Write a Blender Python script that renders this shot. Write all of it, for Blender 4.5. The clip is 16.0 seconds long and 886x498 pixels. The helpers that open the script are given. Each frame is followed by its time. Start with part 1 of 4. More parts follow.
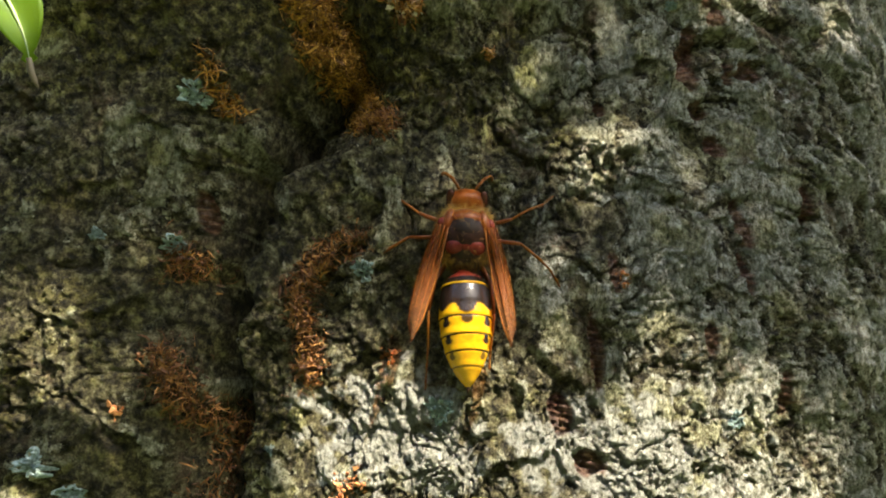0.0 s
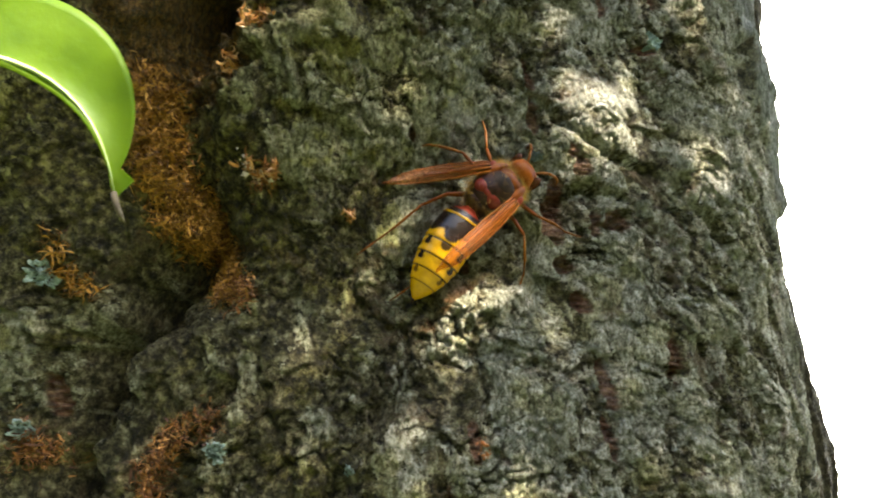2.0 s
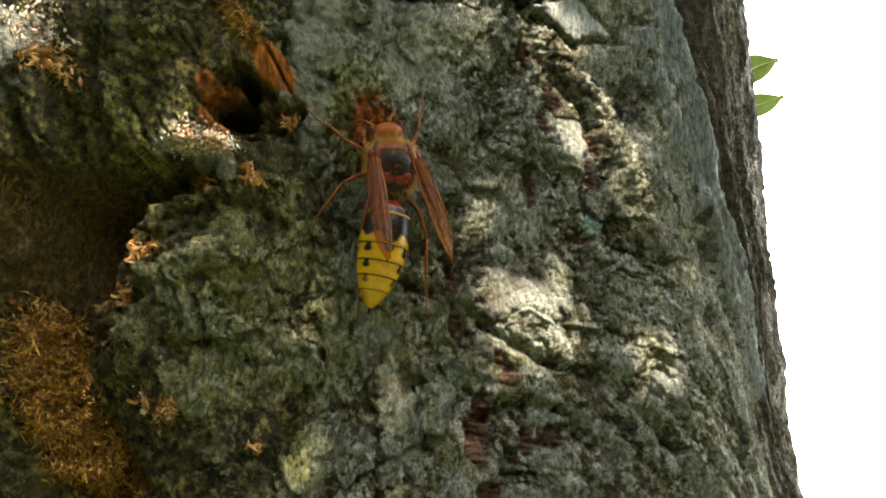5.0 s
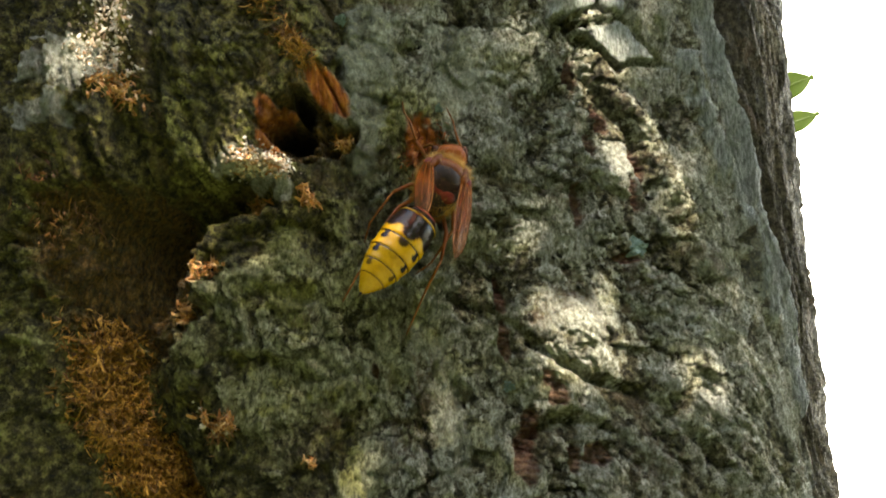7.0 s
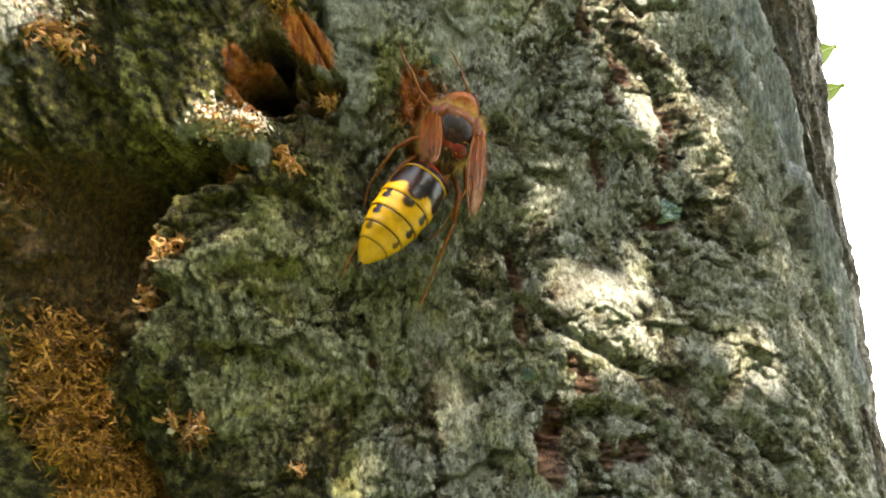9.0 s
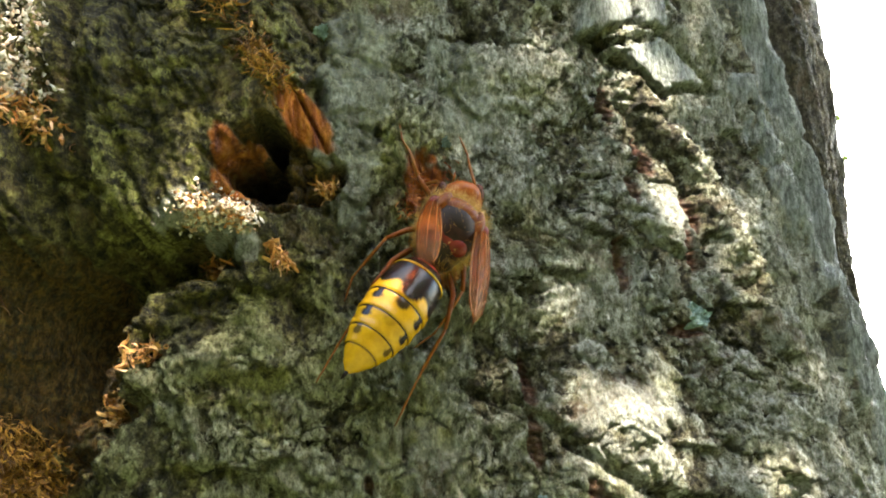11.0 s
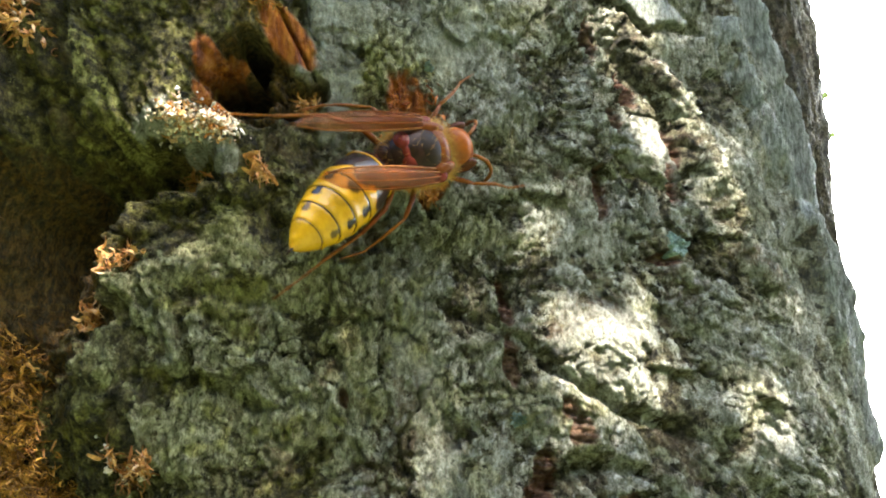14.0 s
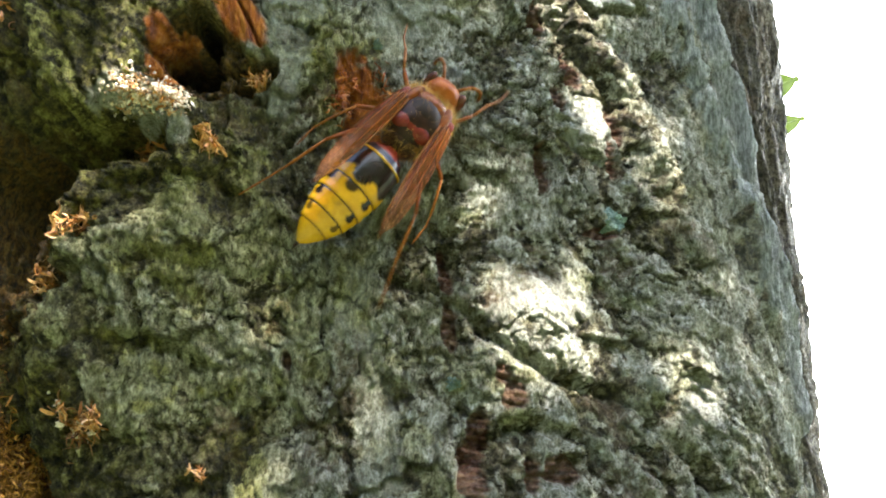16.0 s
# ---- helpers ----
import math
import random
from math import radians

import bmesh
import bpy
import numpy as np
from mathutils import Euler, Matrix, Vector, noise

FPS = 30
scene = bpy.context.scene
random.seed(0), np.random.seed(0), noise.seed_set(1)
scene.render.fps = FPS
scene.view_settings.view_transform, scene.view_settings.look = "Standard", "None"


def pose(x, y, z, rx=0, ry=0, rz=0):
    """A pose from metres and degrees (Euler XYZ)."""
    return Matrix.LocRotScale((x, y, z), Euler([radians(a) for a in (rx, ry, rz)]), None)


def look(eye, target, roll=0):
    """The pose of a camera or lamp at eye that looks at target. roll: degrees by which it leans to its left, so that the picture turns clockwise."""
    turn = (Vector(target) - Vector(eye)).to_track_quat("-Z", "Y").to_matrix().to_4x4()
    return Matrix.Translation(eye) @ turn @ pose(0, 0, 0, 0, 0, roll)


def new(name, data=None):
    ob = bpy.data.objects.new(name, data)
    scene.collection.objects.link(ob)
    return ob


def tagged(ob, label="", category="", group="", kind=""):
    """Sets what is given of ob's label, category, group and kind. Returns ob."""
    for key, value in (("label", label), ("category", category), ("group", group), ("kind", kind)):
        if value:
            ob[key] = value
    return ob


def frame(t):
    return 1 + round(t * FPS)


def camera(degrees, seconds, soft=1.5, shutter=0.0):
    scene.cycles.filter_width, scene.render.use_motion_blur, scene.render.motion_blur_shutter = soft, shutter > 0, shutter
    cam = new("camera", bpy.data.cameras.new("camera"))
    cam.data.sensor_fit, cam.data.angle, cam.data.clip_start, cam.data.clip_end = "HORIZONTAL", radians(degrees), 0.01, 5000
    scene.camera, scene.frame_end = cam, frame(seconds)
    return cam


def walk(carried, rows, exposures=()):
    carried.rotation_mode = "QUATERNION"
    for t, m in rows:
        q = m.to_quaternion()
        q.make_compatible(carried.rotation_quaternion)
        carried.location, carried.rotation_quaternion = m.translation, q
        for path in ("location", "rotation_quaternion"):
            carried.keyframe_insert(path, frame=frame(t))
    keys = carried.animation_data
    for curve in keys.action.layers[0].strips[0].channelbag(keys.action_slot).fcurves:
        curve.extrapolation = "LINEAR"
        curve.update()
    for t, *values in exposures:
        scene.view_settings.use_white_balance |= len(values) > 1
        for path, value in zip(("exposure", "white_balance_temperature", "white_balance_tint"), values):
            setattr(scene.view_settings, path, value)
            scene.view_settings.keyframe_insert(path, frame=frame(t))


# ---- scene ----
cam = camera(50.0, 16.0, soft=1.8, shutter=0.3)
# seconds, eye in cm, tilt up, turn to the left and lean to the left in degrees
PATH = [
    (0, -4.01, -13.87, -7.01, 8.57, -6.28, 2.64),
    (0.5, -4.02, -13.76, -7.36, 9.69, -6.02, 2.61),
    (1, -3.79, -13.96, -6.57, 7.78, -6.18, 2.03),
    (1.5, -3.05, -14.20, -5.62, 9.17, -6.93, 1.31),
    (2, -2.24, -14.25, -4.73, 9.57, -7.02, 1.12),
    (2.5, -0.88, -13.57, -4.93, 9.71, -4.58, -0.05),
    (3, 0.38, -13.34, -3.58, 8.78, -4.22, -1.32),
    (3.5, 0.67, -13.55, -2.90, 11.05, -1.78, -1.38),
    (4, 0.55, -13.75, -2.08, 11.55, -1.32, -1.25),
    (4.2, 0.72, -13.83, -2.14, 12.79, -1.19, -0.99),
    (6.3, 0.21, -14.11, -1.41, 11.25, -0.36, -0.35),
    (6.5, 0.17, -14.19, -1.34, 11.40, -0.23, -0.44),
    (7, 0.20, -14.31, -1.95, 12.99, 0.78, -0.06),
    (7.5, 0.20, -14.12, -2.34, 12.43, 0.73, 0.18),
    (8, -0.02, -13.98, -2.35, 11.67, 0.30, 0.06),
    (8.5, -0.27, -13.67, -2.12, 12.67, 0.14, -0.91),
    (9, 0.11, -12.24, -2.10, 13.92, 0.77, -1.71),
    (9.5, -0.09, -10.98, -2.14, 13.49, -0.24, -1.51),
    (10, -0.30, -11.04, -1.15, 15.98, -1.16, -1.37),
    (12.5, -0.41, -11.23, -0.94, 16.48, -0.85, -0.20),
    (13, -0.56, -11.16, -1.32, 17.00, -0.91, 0.19),
    (13.5, -0.26, -10.96, -1.81, 17.10, -0.84, 0.21),
    (14, -0.18, -10.91, -2.01, 16.69, -1.60, 0.05),
    (14.5, -0.14, -10.97, -1.82, 16.02, -1.54, 0.12),
    (15, 0.07, -11.04, -2.29, 16.43, -1.51, 0.38),
    (15.5, 0.37, -11.11, -2.30, 15.83, -1.70, 0.50),
    (16, 0.53, -11.39, -2.25, 15.49, -1.56, 0.93),
]
walk(cam, [(t, pose(x / 100, y / 100, z / 100, 90 + tilt, 0, turn) @ pose(0, 0, 0, 0, 0, lean)) for t, x, y, z, tilt, turn, lean in PATH],
     [(0.0, 2.44, 7100, 10), (0.5, 2.62, 7100, 10), (1.0, 2.62, 7100, 10), (2.0, 2.97, 7200, 9), (3.0, 2.87, 7200, 9), (3.5, 2.72, 7200, 9), (6.3, 2.62, 7300, 8), (7.5, 2.82, 7300, 8), (9.0, 3.27, 7300, 8), (10.2, 3.27, 7000, 8), (12.5, 3.42, 6700, 9), (16.0, 3.54, 6400, 9)])

# ---- light ----
SUN = Vector((0.30, -0.50, 0.81)).normalized()   # towards the sun
world = bpy.data.worlds.new("sky")
world.use_nodes = True
scene.world = world
sky = world.node_tree.nodes.new("ShaderNodeTexSky")
sky.sky_type, sky.sun_disc = "NISHITA", False
sky.sun_elevation = math.asin(SUN.z)
sky.sun_rotation = math.atan2(SUN.x, SUN.y)
sky.air_density, sky.dust_density, sky.ozone_density = 1.0, 1.5, 1.0
world.node_tree.links.new(sky.outputs[0], world.node_tree.nodes["Background"].inputs[0])
world.node_tree.nodes["Background"].inputs[1].default_value = 0.145
lamp = bpy.data.lights.new("sun", "SUN")
lamp.energy, lamp.angle, lamp.color = 4.3, radians(0.5), (1.0, 0.95, 0.86)
sun = new("sun", lamp)
sun.matrix_world = look(SUN * 3, (0, 0, 0))
CM = 0.01


# ---- materials ----
def material(name):
    m = bpy.data.materials.new(name)
    m.use_nodes = True
    nt = m.node_tree
    return m, nt, nt.nodes["Principled BSDF"]


def node(nt, kind, **values):
    n = nt.nodes.new("ShaderNode" + kind)
    for key, value in values.items():
        n.inputs[key.replace("_", " ")].default_value = value
    return n


def grain(nt, scale, detail=4.0, rough=0.6, stretch=(1, 1, 1)):
    """A noise at a real size: cells per metre."""
    at = node(nt, "TexCoord")
    m = node(nt, "Mapping", Scale=stretch)
    nt.links.new(at.outputs["Object"], m.inputs["Vector"])
    n = node(nt, "TexNoise", Scale=scale, Detail=detail, Roughness=rough)
    nt.links.new(m.outputs[0], n.inputs["Vector"])
    return n.outputs["Fac"]


def ramp(nt, fac, *stops):
    n = nt.nodes.new("ShaderNodeValToRGB")
    while len(n.color_ramp.elements) < len(stops):
        n.color_ramp.elements.new(0.5)
    for e, (p, c) in zip(n.color_ramp.elements, stops):
        e.position, e.color = p, (*c, 1) if len(c) == 3 else c
    nt.links.new(fac, n.inputs[0])
    return n.outputs[0]


def mixed(nt, fac, a, b, blend="MIX"):
    n = nt.nodes.new("ShaderNodeMix")
    n.data_type, n.blend_type = "RGBA", blend
    for socket, value in ((n.inputs[0], fac), (n.inputs[6], a), (n.inputs[7], b)):
        if isinstance(value, (int, float)):
            socket.default_value = value
        elif isinstance(value, tuple):
            socket.default_value = (*value, 1)
        else:
            nt.links.new(value, socket)
    return n.outputs[2]


def bumped(nt, shader, fac, strength, distance):
    b = node(nt, "Bump", Strength=strength, Distance=distance)
    nt.links.new(fac, b.inputs["Height"])
    nt.links.new(b.outputs[0], shader.inputs["Normal"])


def plain(name, dark, light, scale, rough=0.6, bump=0.3, depth=0.0002, metal=0.0, sheen=0.0):
    m, nt, s = material(name)
    n = grain(nt, scale)
    nt.links.new(ramp(nt, n, (0.3, dark), (0.7, light)), s.inputs["Base Color"])
    s.inputs["Roughness"].default_value = rough
    s.inputs["Metallic"].default_value = metal
    s.inputs["Sheen Weight"].default_value = sheen
    bumped(nt, s, grain(nt, scale * 3), bump, depth)
    return m


def mask(nt, name):
    a = nt.nodes.new("ShaderNodeAttribute")
    a.attribute_name = name
    return a.outputs["Fac"]


def bark_material():
    m, nt, s = material("lichened_bark")
    fine, mid = grain(nt, 2400, 5, 0.72), grain(nt, 700, 6, 0.72)
    scales = grain(nt, 1100, 6, 0.75, (1.25, 1.25, 0.7))
    # pale lichen on the raised flakes; olive cork between them, darkened further as shade
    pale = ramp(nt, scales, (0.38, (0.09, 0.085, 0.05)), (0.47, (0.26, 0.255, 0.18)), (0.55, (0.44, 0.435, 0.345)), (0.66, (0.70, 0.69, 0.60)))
    cork_and_shade = ramp(nt, mid, (0.38, (0.010, 0.008, 0.003)), (0.47, (0.055, 0.045, 0.019)), (0.55, (0.16, 0.142, 0.075)), (0.66, (0.38, 0.36, 0.24)))
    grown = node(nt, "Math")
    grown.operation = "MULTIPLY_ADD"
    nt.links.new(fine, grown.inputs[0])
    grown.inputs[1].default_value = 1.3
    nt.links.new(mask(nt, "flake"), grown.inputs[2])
    c = mixed(nt, ramp(nt, grown.outputs[0], (0.82, (0, 0, 0)), (1.02, (0.85, 0.85, 0.85)), (1.3, (1, 1, 1))), cork_and_shade, pale)
    # bare cork in the seams, dark enough to stand in for their shade
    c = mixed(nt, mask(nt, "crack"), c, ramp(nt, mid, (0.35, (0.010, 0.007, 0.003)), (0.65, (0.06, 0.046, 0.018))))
    bare = ramp(nt, grain(nt, 110, 5, 0.7), (0.57, (0, 0, 0)), (0.63, (0.55, 0.55, 0.55)))
    c = mixed(nt, bare, c, ramp(nt, fine, (0.35, (0.045, 0.025, 0.013)), (0.65, (0.22, 0.15, 0.09))))
    # green growth tints what it lies on
    c = mixed(nt, mask(nt, "algae"), c, mixed(nt, 1.0, c, (0.82, 0.78, 0.27), "MULTIPLY"))
    c = mixed(nt, mixed(nt, ramp(nt, grain(nt, 260, 5, 0.7), (0.52, (0, 0, 0)), (0.64, (0.45, 0.45, 0.45))), (0, 0, 0), mask(nt, "algae")), c, ramp(nt, mid, (0.36, (0.02, 0.018, 0.003)), (0.64, (0.19, 0.17, 0.035))))
    # white lichen patches, and sunlit bark painted paler
    c = mixed(nt, mask(nt, "crust_and_sun"), c, ramp(nt, scales, (0.38, (0.17, 0.16, 0.115)), (0.56, (0.50, 0.50, 0.43))))
    c = mixed(nt, mask(nt, "weathered"), c, ramp(nt, grain(nt, 1300, 5, 0.7, (1.6, 1.6, 0.4)), (0.38, (0.14, 0.15, 0.13)), (0.62, (0.52, 0.55, 0.51))))
    c = mixed(nt, mask(nt, "smooth"), c, ramp(nt, grain(nt, 520, 5, 0.65), (0.36, (0.08, 0.085, 0.055)), (0.5, (0.26, 0.275, 0.205)), (0.62, (0.46, 0.475, 0.39))))
    scar = ramp(nt, grain(nt, 900, 4, 0.65, (0.5, 0.5, 1.8)), (0.35, (0.05, 0.014, 0.009)), (0.52, (0.15, 0.055, 0.03)), (0.68, (0.33, 0.19, 0.10)))
    c = mixed(nt, mask(nt, "scar"), c, scar)
    wood = ramp(nt, grain(nt, 600, 4, 0.6, (1.5, 1.5, 0.35)), (0.32, (0.15, 0.028, 0.004)), (0.52, (0.52, 0.145, 0.013)), (0.7, (0.76, 0.30, 0.035)))
    c = mixed(nt, mask(nt, "wood"), c, wood)
    c = mixed(nt, mask(nt, "rot"), c, ramp(nt, scales, (0.36, (0.012, 0.006, 0.002)), (0.48, (0.075, 0.038, 0.008)), (0.62, (0.24, 0.125, 0.025))))
    # darkness inside the bore and the cavity, painted nearly black
    c = mixed(nt, mask(nt, "hole_shade"), c, (0.004, 0.003, 0.002))
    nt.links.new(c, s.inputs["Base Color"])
    nt.links.new(ramp(nt, mid, (0.35, (0.95, 0.95, 0.95)), (0.65, (0.55, 0.55, 0.55))), s.inputs["Roughness"])
    s.inputs["Specular IOR Level"].default_value = 0.3
    rough = mixed(nt, 0.5, ramp(nt, scales, (0.34, (0, 0, 0)), (0.44, (0.35, 0.35, 0.35)), (0.50, (0.42, 0.42, 0.42)), (0.56, (0.8, 0.8, 0.8)), (0.70, (1, 1, 1))), fine)
    bumped(nt, s, rough, 1.0, 0.0022)
    return m


BARK = bark_material()


# ---- noise on the bark's unrolled surface (u round the trunk, z up, in cm) ----
TABLE = np.random.default_rng(11).random((1024, 1024)).astype(np.float32)


def hashed(i, j, seed):
    return TABLE[(i.astype(np.int32) + seed * 57) & 1023, (j.astype(np.int32) + seed * 131) & 1023]


def value_noise(u, z, seed):
    i, j = np.floor(u), np.floor(z)
    a, b = u - i, z - j
    a, b = a * a * a * (a * (a * 6 - 15) + 10), b * b * b * (b * (b * 6 - 15) + 10)
    h = lambda di, dj: hashed(i + di, j + dj, seed)  # noqa: E731
    return ((h(0, 0) * (1 - a) + h(1, 0) * a) * (1 - b) + (h(0, 1) * (1 - a) + h(1, 1) * a) * b) * 2 - 1


def fractal(u, z, size, octaves=4, gain=0.5, seed=0):
    total, amp = 0 * u, 1.0
    c, s = math.cos(0.6), math.sin(0.6)
    u, z = u / size, z / size
    for k in range(octaves):
        total = total + amp * value_noise(u, z, seed + 17 * k)
        u, z, amp = (c * u - s * z) * 2.03 + 3.1, (s * u + c * z) * 2.03 - 1.7, amp * gain
    return total


def cells(u, z, seed):
    """The nearest and next distances to scattered points, a random number of the nearest, and the way to it."""
    i, j = np.floor(u), np.floor(z)
    f1, f2 = np.full(u.shape, 9.0), np.full(u.shape, 9.0)
    who, du, dz = np.zeros(u.shape), np.zeros(u.shape), np.zeros(u.shape)
    for a in (-1, 0, 1):
        for b in (-1, 0, 1):
            pu = i + a + 0.1 + 0.8 * hashed(i + a, j + b, seed)
            pz = j + b + 0.1 + 0.8 * hashed(i + a, j + b, seed + 1)
            d = np.hypot(u - pu, z - pz)
            near = d < f1
            f2 = np.where(near, f1, np.minimum(f2, d))
            f1 = np.where(near, d, f1)
            who = np.where(near, hashed(i + a, j + b, seed + 2), who)
            du, dz = np.where(near, u - pu, du), np.where(near, z - pz, dz)
    return f1, f2, who, du, dz


def step(x, a, b):
    t = np.clip((x - a) / (b - a), 0, 1)
    return t * t * (3 - 2 * t)


def terrace(x, n, riser):
    """Flat treads with steep risers, n to a unit."""
    y = x * n
    i = np.floor(y)
    return (i + step(y - i, 1 - riser, 1.0)) / n


def line_distance(u, z, line):
    """The distance to a broken line and the place along it, 0 to 1."""
    best, along = np.full(u.shape, 99.0), np.zeros(u.shape)
    for k, ((a, b), (c, d)) in enumerate(zip(line, line[1:])):
        t = np.clip(((u - a) * (c - a) + (z - b) * (d - b)) / ((c - a) ** 2 + (d - b) ** 2), 0, 1)
        r = np.hypot(u - a - t * (c - a), z - b - t * (d - b))
        along = np.where(r < best, (k + t) / (len(line) - 1), along)
        best = np.minimum(best, r)
    return best, along


# ---- the trunk's form ----
R0 = 10.388
# gentle swells: u, z, height
SWELLS = [(-3.8, -6, -0.07), (-3.8, -3.2, 0.3), (-3.8, -0.6, 0.38), (-3.8, 2, 0.44), (-3.8, 4.6, 0.35), (-1.3, -6, -0.07), (-1.3, -3.2, -0.32), (-1.3, -0.6, -0.22), (-1.3, 2, 0.41), (-1.3, 4.6, 0.41), (1.2, -6, 0.32), (1.2, -3.2, -0.26), (1.2, -0.6, -0.55), (1.2, 2, -0.19), (1.2, 4.6, -0.28), (3.7, -6, 0.44), (3.7, -3.2, 0.08), (3.7, -0.6, -0.11), (3.7, 4.6, -0.36), (6.2, -6, 0.26), (6.2, -3.2, 0.19), (6.2, -0.6, 0.26), (6.2, 2, 0.39), (6.2, 4.6, 0.07), (9.2, -6, 0.05), (9.2, -0.6, -0.03), (9.2, 2, -0.06), (9.2, 4.6, -0.06)]
LOBES = [(10.6, -1.6, -0.35, 1.6), (10.8, -6.5, 0.4, 1.8), (10.6, 3.0, -0.2, 1.8), (-10.0, -4.5, 2.0, 3.4), (-10.0, -9.5, 2.2, 3.6), (-8.5, 3.5, 1.8, 3.0)]     # u, z, height, width of the lobes past the furrow
FURROW = [(-0.9, 2.05), (-1.7, 1.85), (-2.3, 1.2), (-2.6, 0.5), (-2.95, -0.3), (-2.85, -1.2), (-2.75, -2.3), (-3.65, -3.3), (-4.25, -4.0), (-4.65, -5.1), (-4.9, -6.1), (-4.95, -7.1), (-5.1, -8.3), (-6.2, -12)]
FOLDS = [[(2.3, 0.5), (3.0, 0.15), (3.42, -0.3), (4.0, -0.62), (4.9, -0.85), (5.6, -1.6), (6.2, -2.6)],
         [(2.4, -2.3), (2.9, -1.55), (3.5, -1.25), (4.2, -1.4), (4.8, -2.1)],
         [(2.9, -2.6), (3.3, -2.0), (3.8, -1.85), (4.2, -2.3)],
         [(0.6, -4.0), (1.6, -3.9), (2.6, -4.2), (3.6, -3.9), (4.4, -4.2)],
         [(-3.2, -6.9), (-2.2, -6.3), (-1.2, -5.9), (-0.2, -5.6), (0.4, -5.2)],
         [(-0.4, -6.4), (0.2, -7.0), (0.1, -7.7), (0.6, -8.4)],
         [(5.2, -0.9), (5.9, -1.3), (6.4, -2.0), (6.6, -3.2)],
         [(-1.7, 0.3), (-0.8, 0.6), (0.0, 0.5)], [(-1.4, 1.3), (-0.6, 1.6), (0.1, 1.4)], [(-1.9, -0.5), (-1.0, -0.4), (-0.3, -0.7)]]
CREST = [(4.45, 5.9), (4.75, 5.4), (4.95, 4.8), (5.15, 4.3), (5.45, 3.8), (5.75, 3.3), (5.85, 2.7), (6.0, 2.0)]
RIBS = [[(7.1, 8.5), (7.2, 6.8), (7.35, 5.8), (7.55, 4.5), (7.75, 3.4), (7.9, 2.2), (8.1, 0.6), (8.3, -0.8)], [(6.7, 5.2), (6.85, 4.2), (7.1, 3.0), (7.35, 1.9), (7.6, 0.6)]]
PLATES = [([(4.62, 5.3), (5.3, 4.78), (6.1, 5.0), (5.4, 5.62)], -0.04), ([(4.15, 5.46), (4.64, 5.56), (5.0, 5.74), (5.02, 6.6), (4.4, 6.5)], 0.05), ([(5.1, 5.72), (5.5, 5.72), (5.5, 6.7), (5.12, 6.6)], 0.0)]
SCARS_ABOVE = [(3.48, -0.89, 0.16, 0.2), (3.35, -0.6, 0.12, 0.16), (3.01, -1.3, 0.15, 0.28), (2.82, -1.85, 0.17, 0.38), (4.85, 3.69, 0.13, 0.33), (4.55, 3.18, 0.13, 0.22), (4.45, 4.45, 0.13, 0.3),
               (4.2, 2.15, 0.11, 0.36), (5.41, 2.9, 0.1, 0.3), (5.2, 2.4, 0.09, 0.35), (2.8, 0.6, 0.09, 0.3), (2.79, 0.0, 0.1, 0.35), (0.66, -0.53, 0.07, 0.12), (3.9, -1.75, 0.2, 0.16), (4.9, 1.3, 0.2, 0.1)]
SCARS_BELOW = [(2.9, -2.5, 0.2, 0.15), (3.16, -4.36, 0.1, 0.4), (3.03, -5.1, 0.08, 0.3), (2.28, -6.1, 0.1, 0.3), (3.49, -6.8, 0.12, 0.35), (1.02, -5.2, 0.1, 0.35), (0.59, -6.4, 0.12, 0.5),
               (0.0, -7.2, 0.2, 0.3), (0.4, -7.9, 0.25, 0.2), (3.57, -1.8, 0.1, 0.2), (4.4, -3.9, 0.1, 0.35), (3.1, -3.1, 0.14, 0.2), (-4.9, -4.6, 0.12, 0.3), (1.3, -2.6, 0.07, 0.12)]


def lim(z):
    return 12 * np.tanh(z / 12)


def swell(u, z):
    """How far the smooth trunk stands out from the cone, in cm."""
    off = 0 * u
    for a, b, h in SWELLS:
        off = off + h * np.exp(-((u - a) ** 2 + (z - b) ** 2) / (2 * 2.6 ** 2))
    for a, b, h, w in LOBES:
        off = off + h * np.exp(-((u - a) ** 2 + (z - b) ** 2) / (2 * w ** 2))
    return off


def surface(u, z, off):
    zz, th = lim(z), u / R0
    r = R0 + 0.135 * zz + off + 6.0 * step(-z, 60, 132) ** 2
    return -1.691 - 0.137 * zz + r * np.sin(th), 9.705 + 0.123 * zz - r * np.cos(th)


def oval(u, z, a, b, ru, rz, ragged=0.18, seed=5):
    """1 inside a ragged oval, 0 outside; the edge is about a tenth of it."""
    inside = np.zeros(u.shape)
    near = np.hypot((u - a) / ru, (z - b) / rz) < 1.1 + 2.2 * ragged
    un, zn = u[near], z[near]
    inside[near] = 1 - step(np.hypot((un - a) / ru, (zn - b) / rz) + ragged * fractal(un, zn, 0.25, 3, 0.6, seed), 0.85, 1.1)
    return inside


